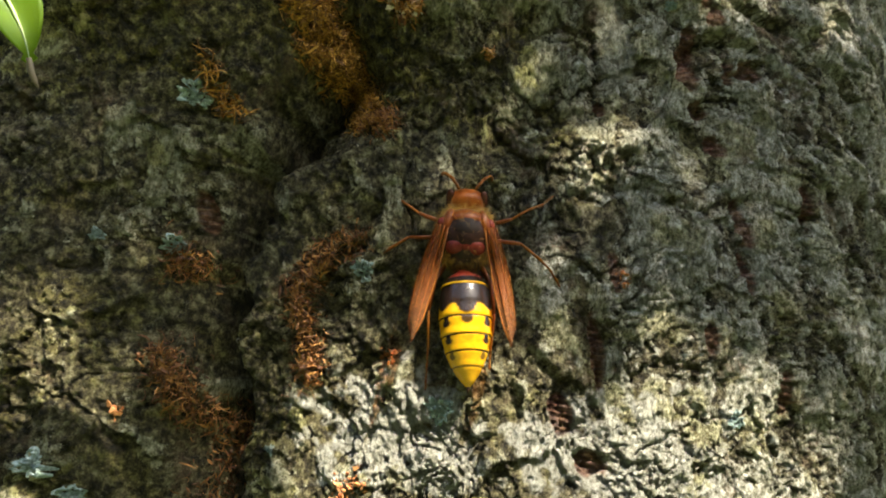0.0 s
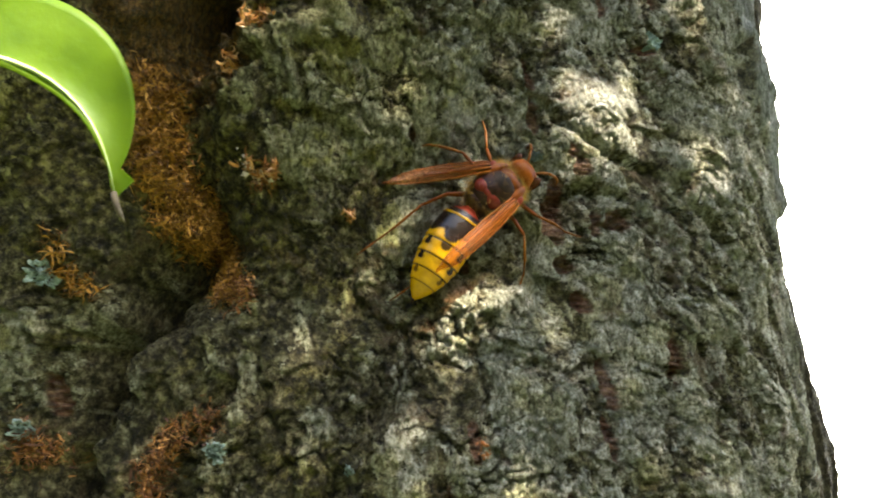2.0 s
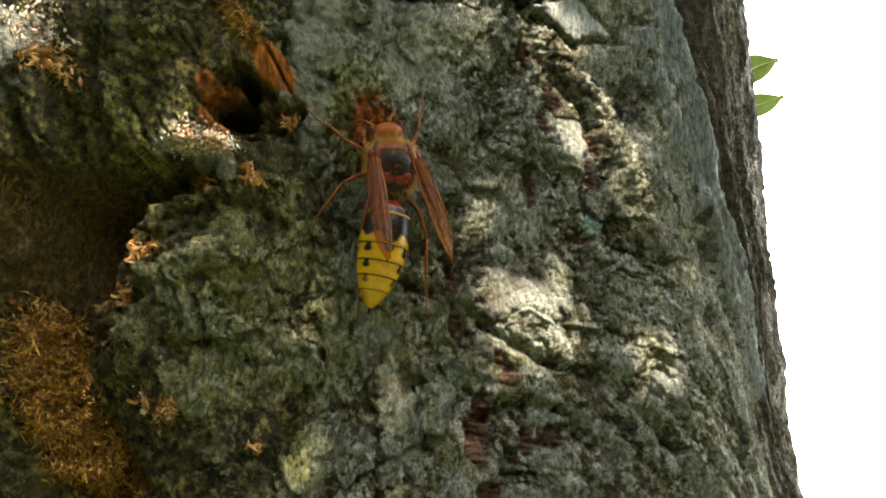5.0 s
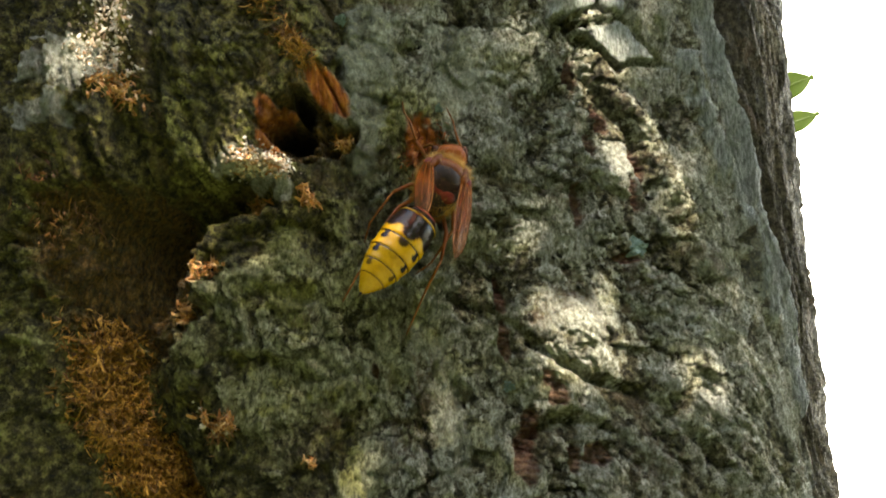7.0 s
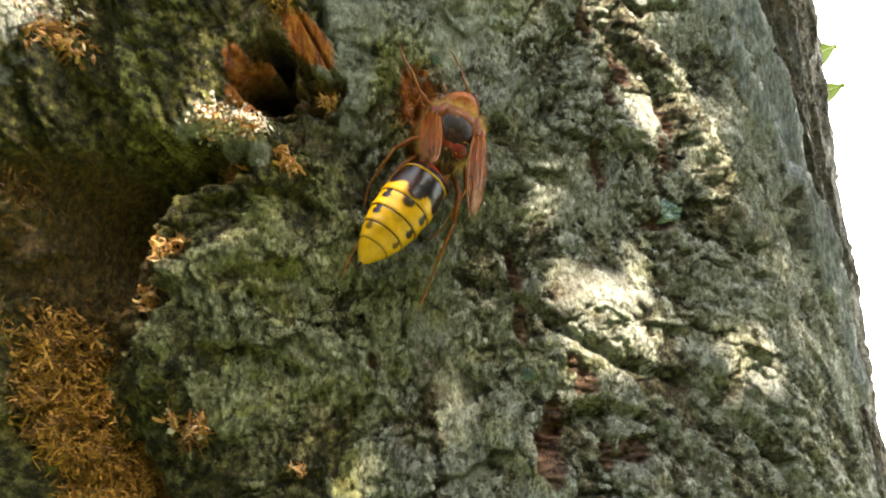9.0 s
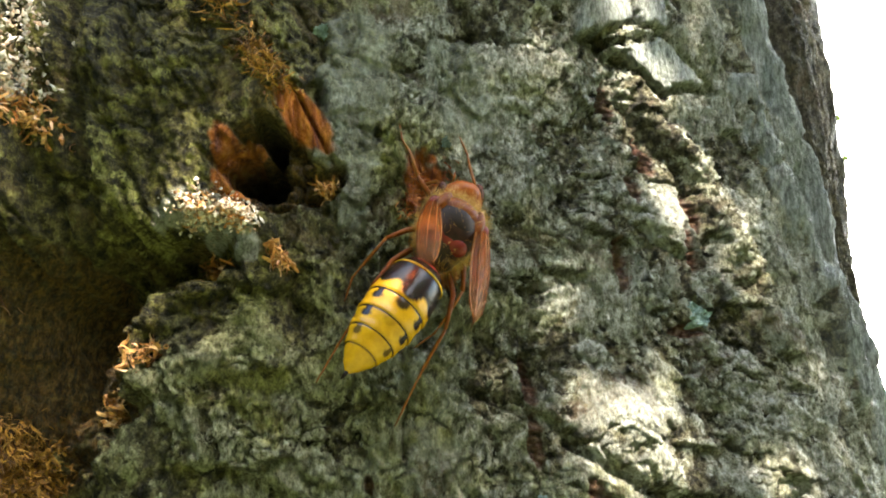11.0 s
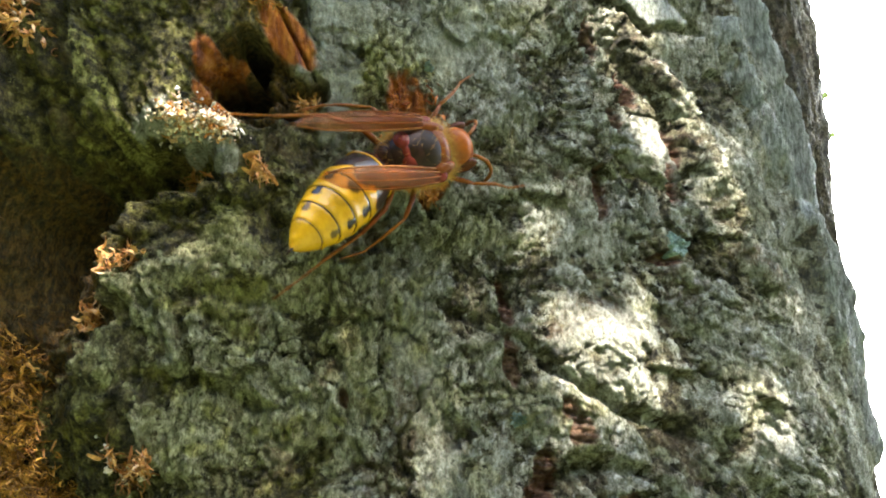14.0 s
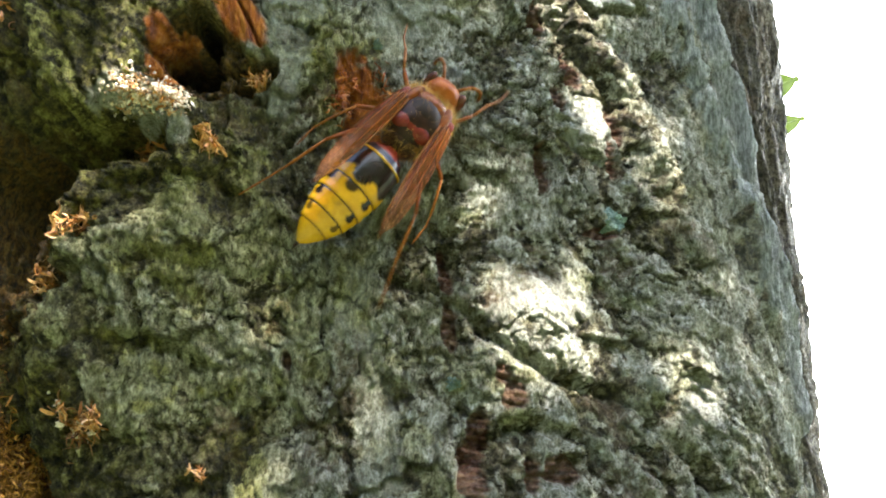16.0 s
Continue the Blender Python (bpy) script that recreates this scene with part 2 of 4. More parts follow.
def relief(u, z):
    """Height of the bark over the smooth trunk, and the masks of what lies bare and of painted light and shade."""
    wu = u + 0.16 * fractal(u, z, 0.9, 3, 0.5, 40) + 0.05 * fractal(u, z, 0.2, 3, 0.55, 42)
    wz = z + 0.16 * fractal(u, z, 0.9, 3, 0.5, 50) + 0.05 * fractal(u, z, 0.2, 3, 0.55, 52)
    right = step(u + 0.15 * z, 6.3, 8.2)                    # long upright strips past the crest
    smooth = step(fractal(u, z, 0.7, 4, 0.55, 9) * 0.4 + 1 - np.hypot((u - 0.95 - 0.12 * (z - 3.9)) / 0.55, (z - 4.0) / 1.5), 0.0, 0.2)
    smooth = np.maximum(smooth, 0.8 * step(fractal(u, z, 0.6, 4, 0.55, 19) * 0.5 + 1 - np.hypot((u - 2.5) / 0.6, (z - 4.6) / 0.9), 0.0, 0.25))
    smooth = np.maximum(smooth, 0.7 * step(fractal(u, z, 0.6, 4, 0.55, 29) * 0.6 + 1 - np.hypot((u - 1.75) / 0.35, (z + 0.6) / 1.4), 0.0, 0.25))
    upleft = step(-(u + 0.9), 0.0, 0.8) * step(z, 1.6, 2.4)
    # the grain rises to the right, and falls to the right past the knob
    slant = (0.3 * u - 0.33 * np.logaddexp(0, 2 * (u - 4))) * (1 - right)
    stretch = 1.4 + 2.0 * right + 1.2 * upleft
    # plates with cracks between
    f1, f2, who, du, dz = cells(wu / 0.62, (wz - slant) / (0.62 * stretch), 3)
    edge = f2 - f1
    h = 0.09 * (who - 0.5) + 0.08 * du * (who * 2.4 % 1 - 0.5) * 2 - 0.07 * dz
    h = h - 0.11 * (1 - step(edge, 0.0, 0.10)) * step(fractal(u, z, 0.7, 3, 0.55, 71), 0.0, 0.5)
    # layers of flakes, broken off in steps
    upper = fractal(wu, (wz - slant) * 0.62 / (1 + 0.5 * right), 0.48, 4, 0.55, 201) + 0.35 * (who - 0.5)
    lower = fractal(wu + 0.2 * wz, (wz - 1.3 * slant) * 0.65, 0.19, 3, 0.55, 211)
    crumbly = step(fractal(u, z, 0.9, 3, 0.5, 231) - 0.7 * smooth, -0.6, 0.4)
    h = h + 0.12 * terrace(upper, 3.0, 0.22) + 0.065 * terrace(lower, 2.6, 0.3) * (0.35 + 0.75 * crumbly)
    g1, g2, flake, eu, ez = cells(wu / 0.125 + 7, (wz - 1.2 * slant) / (0.125 * (1.8 + 1.8 * right)), 13)
    h = h + (0.05 * (flake - 0.5) - 0.05 * ez + 0.04 * eu * (flake * 3.7 % 1 - 0.5) * 2 - 0.055 * (1 - step(g2 - g1, 0.0, 0.22))) * (0.35 + 0.9 * crumbly)
    rid = 1 - np.abs(fractal(wu, wz - slant, 0.16, 3, 0.6, 61))
    h = h + 0.035 * (rid - 0.6) * (0.4 + 0.8 * crumbly) + 0.022 * fractal(u, z, 0.07, 2, 0.6, 39) * (1 - 0.5 * smooth) + 0.12 * fractal(u, z, 1.5, 3, 0.5, 77)
    h = 0.64 * h * (1 - 0.35 * smooth) * (1 - 0.6 * right) * (1 - 0.7 * np.exp(-(np.hypot((u - 3.85) / 0.75, (z - 0.2) / 0.7) ** 2)))
    h = h + right * 0.10 * fractal(u * 3.2 + 0.5 * z, z * 0.35, 0.6, 3, 0.55, 91)
    h = h + upleft * 0.20 * fractal(u * 3.0, z * 0.3, 0.6, 3, 0.55, 95)
    far_shade = step(u - np.interp(z, [-2, 0.6, 3.4, 5.8, 8.5], [8.3, 8.1, 7.75, 7.35, 7.1]) + 0.1 * fractal(u, z, 0.6, 3, 0.5, 253), 0.35, 0.7)     # mossy far side, with its shade put into the colour
    # fewer pale flakes to the left: dark bark, its deeper shade put in too
    pale = step(0.75 * upper + 0.35 * lower + 0.30 * fractal(u, z, 0.07, 2, 0.6, 241) - 0.75 * step(-u + 0.8 * fractal(u, z, 1.4, 3, 0.5, 251), -0.9, 1.6) + 0.2 * step(u, 0.0, 2.0) + 0.75 * np.exp(-((u + 0.75) / 1.25) ** 2 - ((z - 0.0) / 1.6) ** 2) - 0.3 * step(-u, -0.6, 0.6) * step(z, 1.0, 2.2) - 1.2 * far_shade, -0.55, 0.65)
    # furrow, folds, crest and ribs
    wob = 0.10 * fractal(u, z, 0.5, 3, 0.5, 101)
    d, along = line_distance(u, z, FURROW)
    wide = 0.28 + 0.22 * step(along, 0.15, 0.4) * (1 - step(along, 0.5, 0.62)) - 0.06 * step(along, 0.5, 0.62)
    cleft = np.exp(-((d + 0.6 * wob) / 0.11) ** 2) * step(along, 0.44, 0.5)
    h = h - 0.55 * cleft - (0.95 - 0.45 * step(along, 0.12, 0.22) * (1 - step(along, 0.36, 0.46))) * np.exp(-((d + wob) / wide) ** 2) - 0.35 * np.exp(-(d / 0.9) ** 2)
    for k, fold in enumerate(FOLDS):
        d, _ = line_distance(u + 0.5 * wob, z + 0.5 * wob, fold)
        below = np.exp(-(d / 0.085) ** 2)
        h = h - (0.15 if k < 2 else 0.09) * below
        d, _ = line_distance(u, z - 0.22, fold)
        h = h + 0.05 * np.exp(-((d + wob) / 0.2) ** 2)
    d, _ = line_distance(u + wob, z, CREST)
    h = h + 0.20 * np.exp(-(d / 0.16) ** 2)
    d, _ = line_distance(u + 0.32 + wob, z, CREST)
    h = h - 0.16 * np.exp(-(d / 0.14) ** 2)
    strip = 0 * u
    for rib, w in zip(RIBS, (0.30, 0.14)):
        d, _ = line_distance(u + 0.4 * wob, z, rib)
        strip = np.maximum(strip, 1 - step(d + 0.12 * fractal(u * 3, z * 0.5, 0.3, 3, 0.5, 103), 0.75 * w, 1.2 * w))
        h = h + 0.30 * np.exp(-(d / w) ** 2) + 0.05 * strip * fractal(u * 6, z * 0.4, 0.5, 2, 0.5, 105)
    d, _ = line_distance(u, z, [(a + 1.0, b + 0.1) for a, b in RIBS[0]])
    h = h - 0.55 * np.exp(-((d + wob) / 0.45) ** 2)
    # thick flat plates of old bark at the crest's head
    plate = 0 * u
    rag = 0.05 * fractal(u, z, 0.22, 3, 0.6, 8)
    for corners, tip in PLATES:
        inner = np.full(u.shape, 9.0)
        for (a, b), (c, e) in zip(corners, corners[1:] + corners[:1]):
            inner = np.minimum(inner, ((u - a) * (b - e) + (z - b) * (c - a)) / math.hypot(c - a, e - b))
        on = step(inner + rag, 0.0, 0.05)
        h = h * (1 - 0.8 * on) + on * (0.07 + tip * (u - corners[0][0]) + 0.012 * fractal(u * 4, z + u, 0.3, 3, 0.6, 107))
        h = h - 0.12 * np.exp(-(np.minimum(inner + rag + 0.06, 0.0) / 0.05) ** 2) * (1 - on) * (inner > -0.2)
        plate = np.maximum(plate, on)
    h = h + 0.30 * np.exp(-(np.hypot((u - 3.85) / 0.62, (z - 0.12) / 0.5) ** 2))          # knob over the fold
    h = h + 0.22 * np.exp(-(np.hypot((u + 0.6) / 0.5, (z - 2.3) / 0.28) ** 2))            # lip under the cavity
    h = h + 0.25 * np.exp(-(np.hypot((u - 1.2) / 0.7, (z + 3.2) / 0.3) ** 2))
    h = h + 0.10 * np.exp(-(np.hypot((u + 1.6) / 1.3, (z + 7.0) / 0.6) ** 2))
    # hollow, holes, chewed wood
    hollow = oval(u, z, -2.75, 0.85, 0.95, 1.25, 0.2, 31)
    bore = oval(u + 0.15 * (z - 1.12), z, -2.02, 1.15, 0.25, 0.40, 0.12, 32)
    pit = oval(u, z, 0.03, 3.05, 0.62, 0.47, 0.22, 33)
    deep = np.maximum(oval(u, z, -0.2, 2.94, 0.33, 0.27, 0.25, 34), oval(u + 0.3 * (z - 3.45), z, 0.02, 3.42, 0.14, 0.30, 0.25, 38))
    tilt = u + 0.38 * (z - 3.68)
    flap = oval(tilt, z, 0.40, 3.68, 0.27, 0.42, 0.10, 35)
    chewed = oval(u + 0.12 * (z - 2.65), z, 1.88, 2.66, 0.37, 0.74, 0.25, 36)
    gnawed = oval(u, z, 1.70, 2.25, 0.2, 0.26, 0.2, 37)
    fibre = 0.06 * fractal(u * 5, z * 0.9, 0.5, 4, 0.6, 111)
    torn = 0.10 * np.abs(fractal(u, z, 0.22, 3, 0.6, 113))
    h = h * (1 - 0.75 * np.maximum.reduce([chewed, flap, pit, bore]))
    h = h - 0.6 * np.exp(-((u + 2.55) / 0.42) ** 2 - ((z - 1.0) / 0.65) ** 2)
    h = h - 0.22 * hollow - 2.2 * bore - (0.42 - 2 * torn) * pit * (1 - flap) - 1.0 * deep * (1 - flap) + (fibre - 0.02 + 0.25 * (tilt - 0.44)) * flap - 0.12 * flap * np.exp(-((tilt - 0.47 + 0.1 * fibre) / 0.025) ** 2)
    h = h + (fibre - 0.02 - 0.8 * torn) * chewed - 0.28 * gnawed
    scar = 0 * u
    for a, b, ru, rz in SCARS_ABOVE + SCARS_BELOW:
        near = (np.abs(u - a) < 0.8) & (np.abs(z - b) < 1.0)
        scar[near] = np.maximum(scar[near], oval(u[near], z[near], a, b, ru, rz, 0.22, 44))
    rungs = 0.5 + 0.5 * np.sin(z * 62 + 9 * u)
    h = h - scar * (0.07 + 0.045 * rungs)
    rim = np.maximum(oval(u, z, -0.45, 3.05, 0.17, 0.40, 0.3, 46), 0.9 * oval(u, z, -0.14, 3.27, 0.24, 0.12, 0.3, 48))
    wood = np.clip(np.maximum.reduce([chewed, flap, 0.9 * rim * (1 - 0.9 * deep)]), 0, 1)
    rot = np.clip(np.maximum.reduce([0.85 * hollow, oval(u + 0.15 * (z - 1.12), z, -2.08, 1.10, 0.36, 0.52, 0.2, 51), 0.9 * pit * (1 - wood), 0.6 * gnawed, 0.7 * oval(u, z, 0.0, 3.5, 0.35, 0.5, 0.3, 49) * (1 - wood)]), 0, 1) * (1 - bore)
    crust_and_sun = 0 * u
    # white lichen first; the last four ovals are sunlight put into the colour
    for a, b, ru, rz in ((-0.68, 2.42, 0.42, 0.2), (-2.75, 3.75, 0.5, 0.4), (-3.1, 3.0, 0.4, 0.2), (-1.82, -7.2, 0.35, 0.3), (-0.35, 2.08, 0.16, 0.16), (5.0, 2.9, 0.35, 0.4), (5.85, -0.95, 0.25, 0.3), (-2.4, -7.7, 1.2, 0.8), (0.8, -7.7, 1.6, 0.7)):
        crust_and_sun = np.maximum(crust_and_sun, 0.8 * oval(u, z, a, b, ru, rz, 0.5, 47))
    mossy = 0.5 * step(-u, -0.6, 0.6) * step(z, 0.6, 2.0)
    # sunlight on the knob, put in as paler bark
    crust_and_sun = np.maximum(crust_and_sun, 0.5 * oval(u, z, 3.87, 0.15, 0.62, 0.55, 0.5, 50))
    algae = 0.85 * step(-u + 0.2 * z + 1.2 * fractal(u, z, 1.6, 4, 0.55, 121), -2.2, 1.0) * (1 - 0.65 * step(-z, 1.5, 3.5)) * (1 - 0.55 * np.exp(-((u + 0.75) / 1.4) ** 2 - (z / 1.7) ** 2))
    algae = np.clip(algae + 0.45 * step(fractal(u, z, 0.5, 4, 0.6, 131), 0.05, 0.7) * (1 - 0.5 * step(u, 3, 6)) + mossy, 0, 1)
    # the seams, the cleft and the far side get their shade as dark colour
    return h, {"algae": np.where(far_shade > 0.5, 0.2, algae) * (1 - wood), "smooth": smooth * (1 - wood) * (1 - rot) * 0.5, "weathered": np.maximum.reduce([0.75 * plate, 0.9 * strip, 0.3 * right * (1 - far_shade) * step(fractal(u * 2, z * 0.5, 0.7, 3, 0.5, 141), -0.5, 0.5)]), "flake": 0.8 * pale + 0.2 * (flake - 0.5), "crack": 0.85 * np.maximum(0.7 * (1 - step(g2 - g1, 0.02, 0.10)), 1 - step(edge, 0.01, 0.06)) * step(fractal(u, z, 0.45, 3, 0.6, 151), -0.1, 0.4) * (1 - wood) * (1 - far_shade) + 0.8 * far_shade + 0.7 * cleft, "hole_shade": np.maximum(bore, 0.7 * deep * (1 - flap)), "crust_and_sun": crust_and_sun, "scar": scar * 0.85, "wood": wood, "rot": rot}


def mesh_object(name, verts, faces, mat, parent=None, label="", smooth=True):
    me = bpy.data.meshes.new(name)
    me.vertices.add(len(verts))
    me.vertices.foreach_set("co", np.ascontiguousarray(verts, dtype=np.float32).ravel())
    faces = np.asarray(faces, dtype=np.int32)
    n = faces.shape[1]
    me.loops.add(faces.size)
    me.loops.foreach_set("vertex_index", faces.ravel())
    me.polygons.add(len(faces))
    me.polygons.foreach_set("loop_start", np.arange(0, faces.size, n, dtype=np.int32))
    me.polygons.foreach_set("use_smooth", np.full(len(faces), smooth))
    me.materials.append(mat)
    me.update(calc_edges=True)
    me.validate()
    ob = new(name, me)
    ob.parent = parent
    if label:
        ob["label"] = label
    return ob


def floats(ob, name, values):
    a = ob.data.attributes.new(name, "FLOAT", "POINT")
    a.data.foreach_set("value", np.ascontiguousarray(values, dtype=np.float32).ravel())


def part(name, bm, mat, parent, label="", smooth=True):
    """One mesh object under a thing or a part, drawn in cm."""
    bmesh.ops.scale(bm, vec=(CM, CM, CM), verts=bm.verts)
    me = bpy.data.meshes.new(name)
    bm.to_mesh(me)
    bm.free()
    me.materials.append(mat)
    me.polygons.foreach_set("use_smooth", [smooth] * len(me.polygons))
    ob = new(name, me)
    ob.parent = parent
    if label:
        ob["label"] = label
    return ob


def ground_at(u, z, lift=0.0):
    """A point on the bark in cm, with the way out of it."""
    u, z = np.atleast_1d(np.asarray(u, float)), np.atleast_1d(np.asarray(z, float))
    h = relief(u, z)[0]
    e = 0.35
    at = lambda a, b, o: np.stack([*surface(a, b, swell(a, b) + o), b], -1)  # noqa: E731
    p = at(u + e, z, 0) - at(u - e, z, 0)
    q = at(u, z + e, 0) - at(u, z - e, 0)
    n = np.cross(p, q)
    n /= np.linalg.norm(n, axis=-1, keepdims=True)
    return at(u, z, h) + lift * n, n, p / np.linalg.norm(p, axis=-1, keepdims=True), q / np.linalg.norm(q, axis=-1, keepdims=True)


def build_trunk(tree):
    fine = 0.0195
    us = np.concatenate([np.linspace(-32.6, -14, 24)[:-1], np.arange(-14, -7.6, 0.07), np.arange(-7.6, 11.2, fine), np.arange(11.2, 14, 0.08), np.linspace(14, 32.6, 24)[1:-1]])
    zs = np.concatenate([np.linspace(-132, -20, 40)[:-1], np.arange(-20, -9.0, 0.25), np.arange(-9.0, 8.4, fine), np.arange(8.4, 16, 0.2), np.linspace(16, 230, 70)[1:]])
    u, z = np.meshgrid(us, zs)
    shape = u.shape
    u, z = u.ravel(), z.ravel()
    h, masks = relief(u, z)
    x, y = surface(u, z, swell(u, z) + h)
    idx = np.arange(u.size).reshape(shape)
    ring = np.concatenate([idx, idx[:, :1]], 1)
    faces = np.stack([ring[:-1, :-1], ring[:-1, 1:], ring[1:, 1:], ring[1:, :-1]], -1).reshape(-1, 4)
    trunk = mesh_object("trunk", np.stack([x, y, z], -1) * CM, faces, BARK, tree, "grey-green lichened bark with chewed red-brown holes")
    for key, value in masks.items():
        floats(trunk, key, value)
    return trunk


tree = tagged(new("tree"), "old deciduous tree with rugged lichened grey bark and shady crown", "tree")
build_trunk(tree)


# ---- leaves ----
def leaf_material(name, dark, light, through_colour):
    m, nt, s = material(name)
    c = ramp(nt, grain(nt, 220, 4, 0.6), (0.3, dark), (0.7, light))
    nt.links.new(c, s.inputs["Base Color"])
    s.inputs["Roughness"].default_value = 0.5
    s.inputs["Specular IOR Level"].default_value = 0.25
    bumped(nt, s, grain(nt, 900, 3), 0.3, 0.0003)
    t = node(nt, "BsdfTranslucent", Color=(*through_colour, 1))
    mix = node(nt, "MixShader", Fac=0.55)
    nt.links.new(s.outputs[0], mix.inputs[1])
    nt.links.new(t.outputs[0], mix.inputs[2])
    nt.links.new(mix.outputs[0], nt.nodes["Material Output"].inputs["Surface"])
    return m


CROWN_LEAF = leaf_material("crown_leaf_green", (0.025, 0.045, 0.012), (0.05, 0.08, 0.02), (0.10, 0.15, 0.02))
PALE_LEAF = leaf_material("pale_leaf_green", (0.10, 0.15, 0.03), (0.17, 0.23, 0.06), (0.16, 0.21, 0.045))
LEAF = leaf_material("leaf_green", (0.06, 0.12, 0.006), (0.12, 0.21, 0.010), (0.28, 0.40, 0.009))
VEIN = plain("pale_leaf_vein", (0.25, 0.33, 0.10), (0.42, 0.50, 0.22), 400, 0.5)
TWIG = plain("twig_bark", (0.07, 0.05, 0.03), (0.19, 0.15, 0.09), 300, 0.8, 0.6)


def bezier(p, t):
    a, b, c, d = (Vector(q) for q in p)
    return a * (1 - t) ** 3 + b * 3 * t * (1 - t) ** 2 + c * 3 * t * t * (1 - t) + d * t ** 3


def tube(bm, points, radii, sides=8):
    """A round, tapering tube along points, with closed ends."""
    rings = []
    side = None
    for k, p in enumerate(points):
        way = (Vector(points[min(k + 1, len(points) - 1)]) - Vector(points[max(k - 1, 0)])).normalized()
        if side is None:
            side = way.orthogonal().normalized()
        side = (side - way * side.dot(way)).normalized()
        up = way.cross(side)
        rings.append([bm.verts.new(Vector(p) + radii[k] * (side * math.cos(a) + up * math.sin(a))) for a in (2 * math.pi * i / sides for i in range(sides))])
    for a, b in zip(rings, rings[1:]):
        for i in range(sides):
            bm.faces.new((a[i], a[(i + 1) % sides], b[(i + 1) % sides], b[i]))
    bm.faces.new(rings[0][::-1])
    bm.faces.new(rings[-1])


def leaf(parent, spine, width, out, curl=0.25, label="", thick=0.02, fold=1.0, mat=None):
    """A blade along a bent spine: pointed, folded at its midrib, wavy at its margin, with real thickness."""
    bm = bmesh.new()
    n, m = 22, 10
    top = []
    for i in range(n + 1):
        t = i / n
        p = bezier(spine, t)
        way = (bezier(spine, min(t + 0.02, 1)) - bezier(spine, max(t - 0.02, 0))).normalized()
        side = way.cross(Vector(out)).normalized()
        up = side.cross(way)
        w = width * 0.5 * (math.sin(math.pi * min(1, t * 1.06) ** 0.75) ** 0.8 if 0 < t < 0.94 else (0.03 if t <= 0 else max(0.02, 0.35 * (1 - t) / 0.06)))
        row = []
        for j in range(m + 1):
            s = j / m * (1 + fold) - 1
            rise = curl * width * (abs(s) ** 1.5) + 0.02 * width * math.sin(9 * t + 4 * s)
            row.append(p + side * (s * w) + up * rise * (w / (width * 0.5)))
        top.append(row)
    sheets = []
    for off in (0.0, -thick):
        sheets.append([[bm.verts.new(v + Vector(out).normalized() * off) for v in row] for row in top])
    for k, g in enumerate(sheets):
        for i in range(n):
            for j in range(m):
                q = (g[i][j], g[i + 1][j], g[i + 1][j + 1], g[i][j + 1])
                bm.faces.new(q if k == 0 else q[::-1])
    a, b = sheets
    for i in range(n):
        bm.faces.new((a[i][0], b[i][0], b[i + 1][0], a[i + 1][0]))
        bm.faces.new((a[i + 1][m], b[i + 1][m], b[i][m], a[i][m]))
    ob = part("leaf", bm, mat or LEAF, parent, label)
    rib = bmesh.new()
    spots = [bezier(spine, k / 14) + Vector(out).normalized() * 0.01 for k in range(15)]
    tube(rib, spots, [0.035 * (1 - 0.85 * k / 14) for k in range(15)], 6)
    part("midrib", rib, VEIN, ob, "pale green midrib")
    if mat is None:
        end = bezier(spine, 1.0)
        way = (end - bezier(spine, 0.9)).normalized()
        dry = bmesh.new()
        tube(dry, [end - way * 0.06, end + way * 0.06, end + way * 0.16 + Vector((0.02, 0, 0)), end + way * 0.24 + Vector((0.05, 0, 0))], [0.03, 0.035, 0.03, 0.008], 8)
        part("leaf_tip", dry, TWIG, ob, "dry brown leaf tip")
    return ob


def twig(path, radius, parent):
    bm = bmesh.new()
    pts = [bezier(path, k / 12) for k in range(13)]
    tube(bm, pts, [radius * (1 - 0.05 * k) for k in range(13)], 8)
    return part("stem", bm, TWIG, parent)


# leaves hanging before the furrow
sprig = tagged(new("leafy_twig"), "thin brown twig with fresh green glossy leaves before the bark", "twig")
twig([(-14.5, 3.5, 6), (-12.5, -2.0, 5.5), (-10.5, -3.6, 3.5), (-8.4, -4.6, 0.6)], 0.13, sprig)
leaf(sprig, [(-6.75, -4.5, -1.28), (-5.28, -4.72, -1.12), (-4.57, -4.63, -1.65), (-4.4, -4.5, -2.68)], 1.5, (0.25, -0.9, 0.35), 0.2, "bright green leaf with a pale margin", fold=0.12)
leaf(sprig, [(-7.85, -4.21, -2.8), (-7.55, -4.3, -3.2), (-7.24, -4.43, -3.6), (-7.20, -4.31, -3.95)], 0.62, (0.3, -0.9, 0.2), 0.2)
# leaves past the trunk's far side
spray = tagged(new("leafy_twig"), "pale green young leaves on a twig beside the trunk", "twig")
twig([(7.2, 10.2, 7.6), (8.4, 11.2, 7.9), (9.2, 12.0, 7.9), (9.9, 12.4, 8.1)], 0.09, spray)
leaf(spray, [(9.5, 12.3, 8.85), (10.0, 12.2, 9.05), (10.4, 12.1, 9.2), (10.8, 12.0, 9.3)], 1.0, (-0.1, -0.9, 0.3), 0.05, mat=PALE_LEAF)
leaf(spray, [(9.6, 12.3, 7.8), (10.1, 12.3, 7.95), (10.5, 12.2, 8.05), (10.9, 12.1, 8.2)], 0.8, (-0.1, -0.9, 0.3), 0.05, mat=PALE_LEAF)

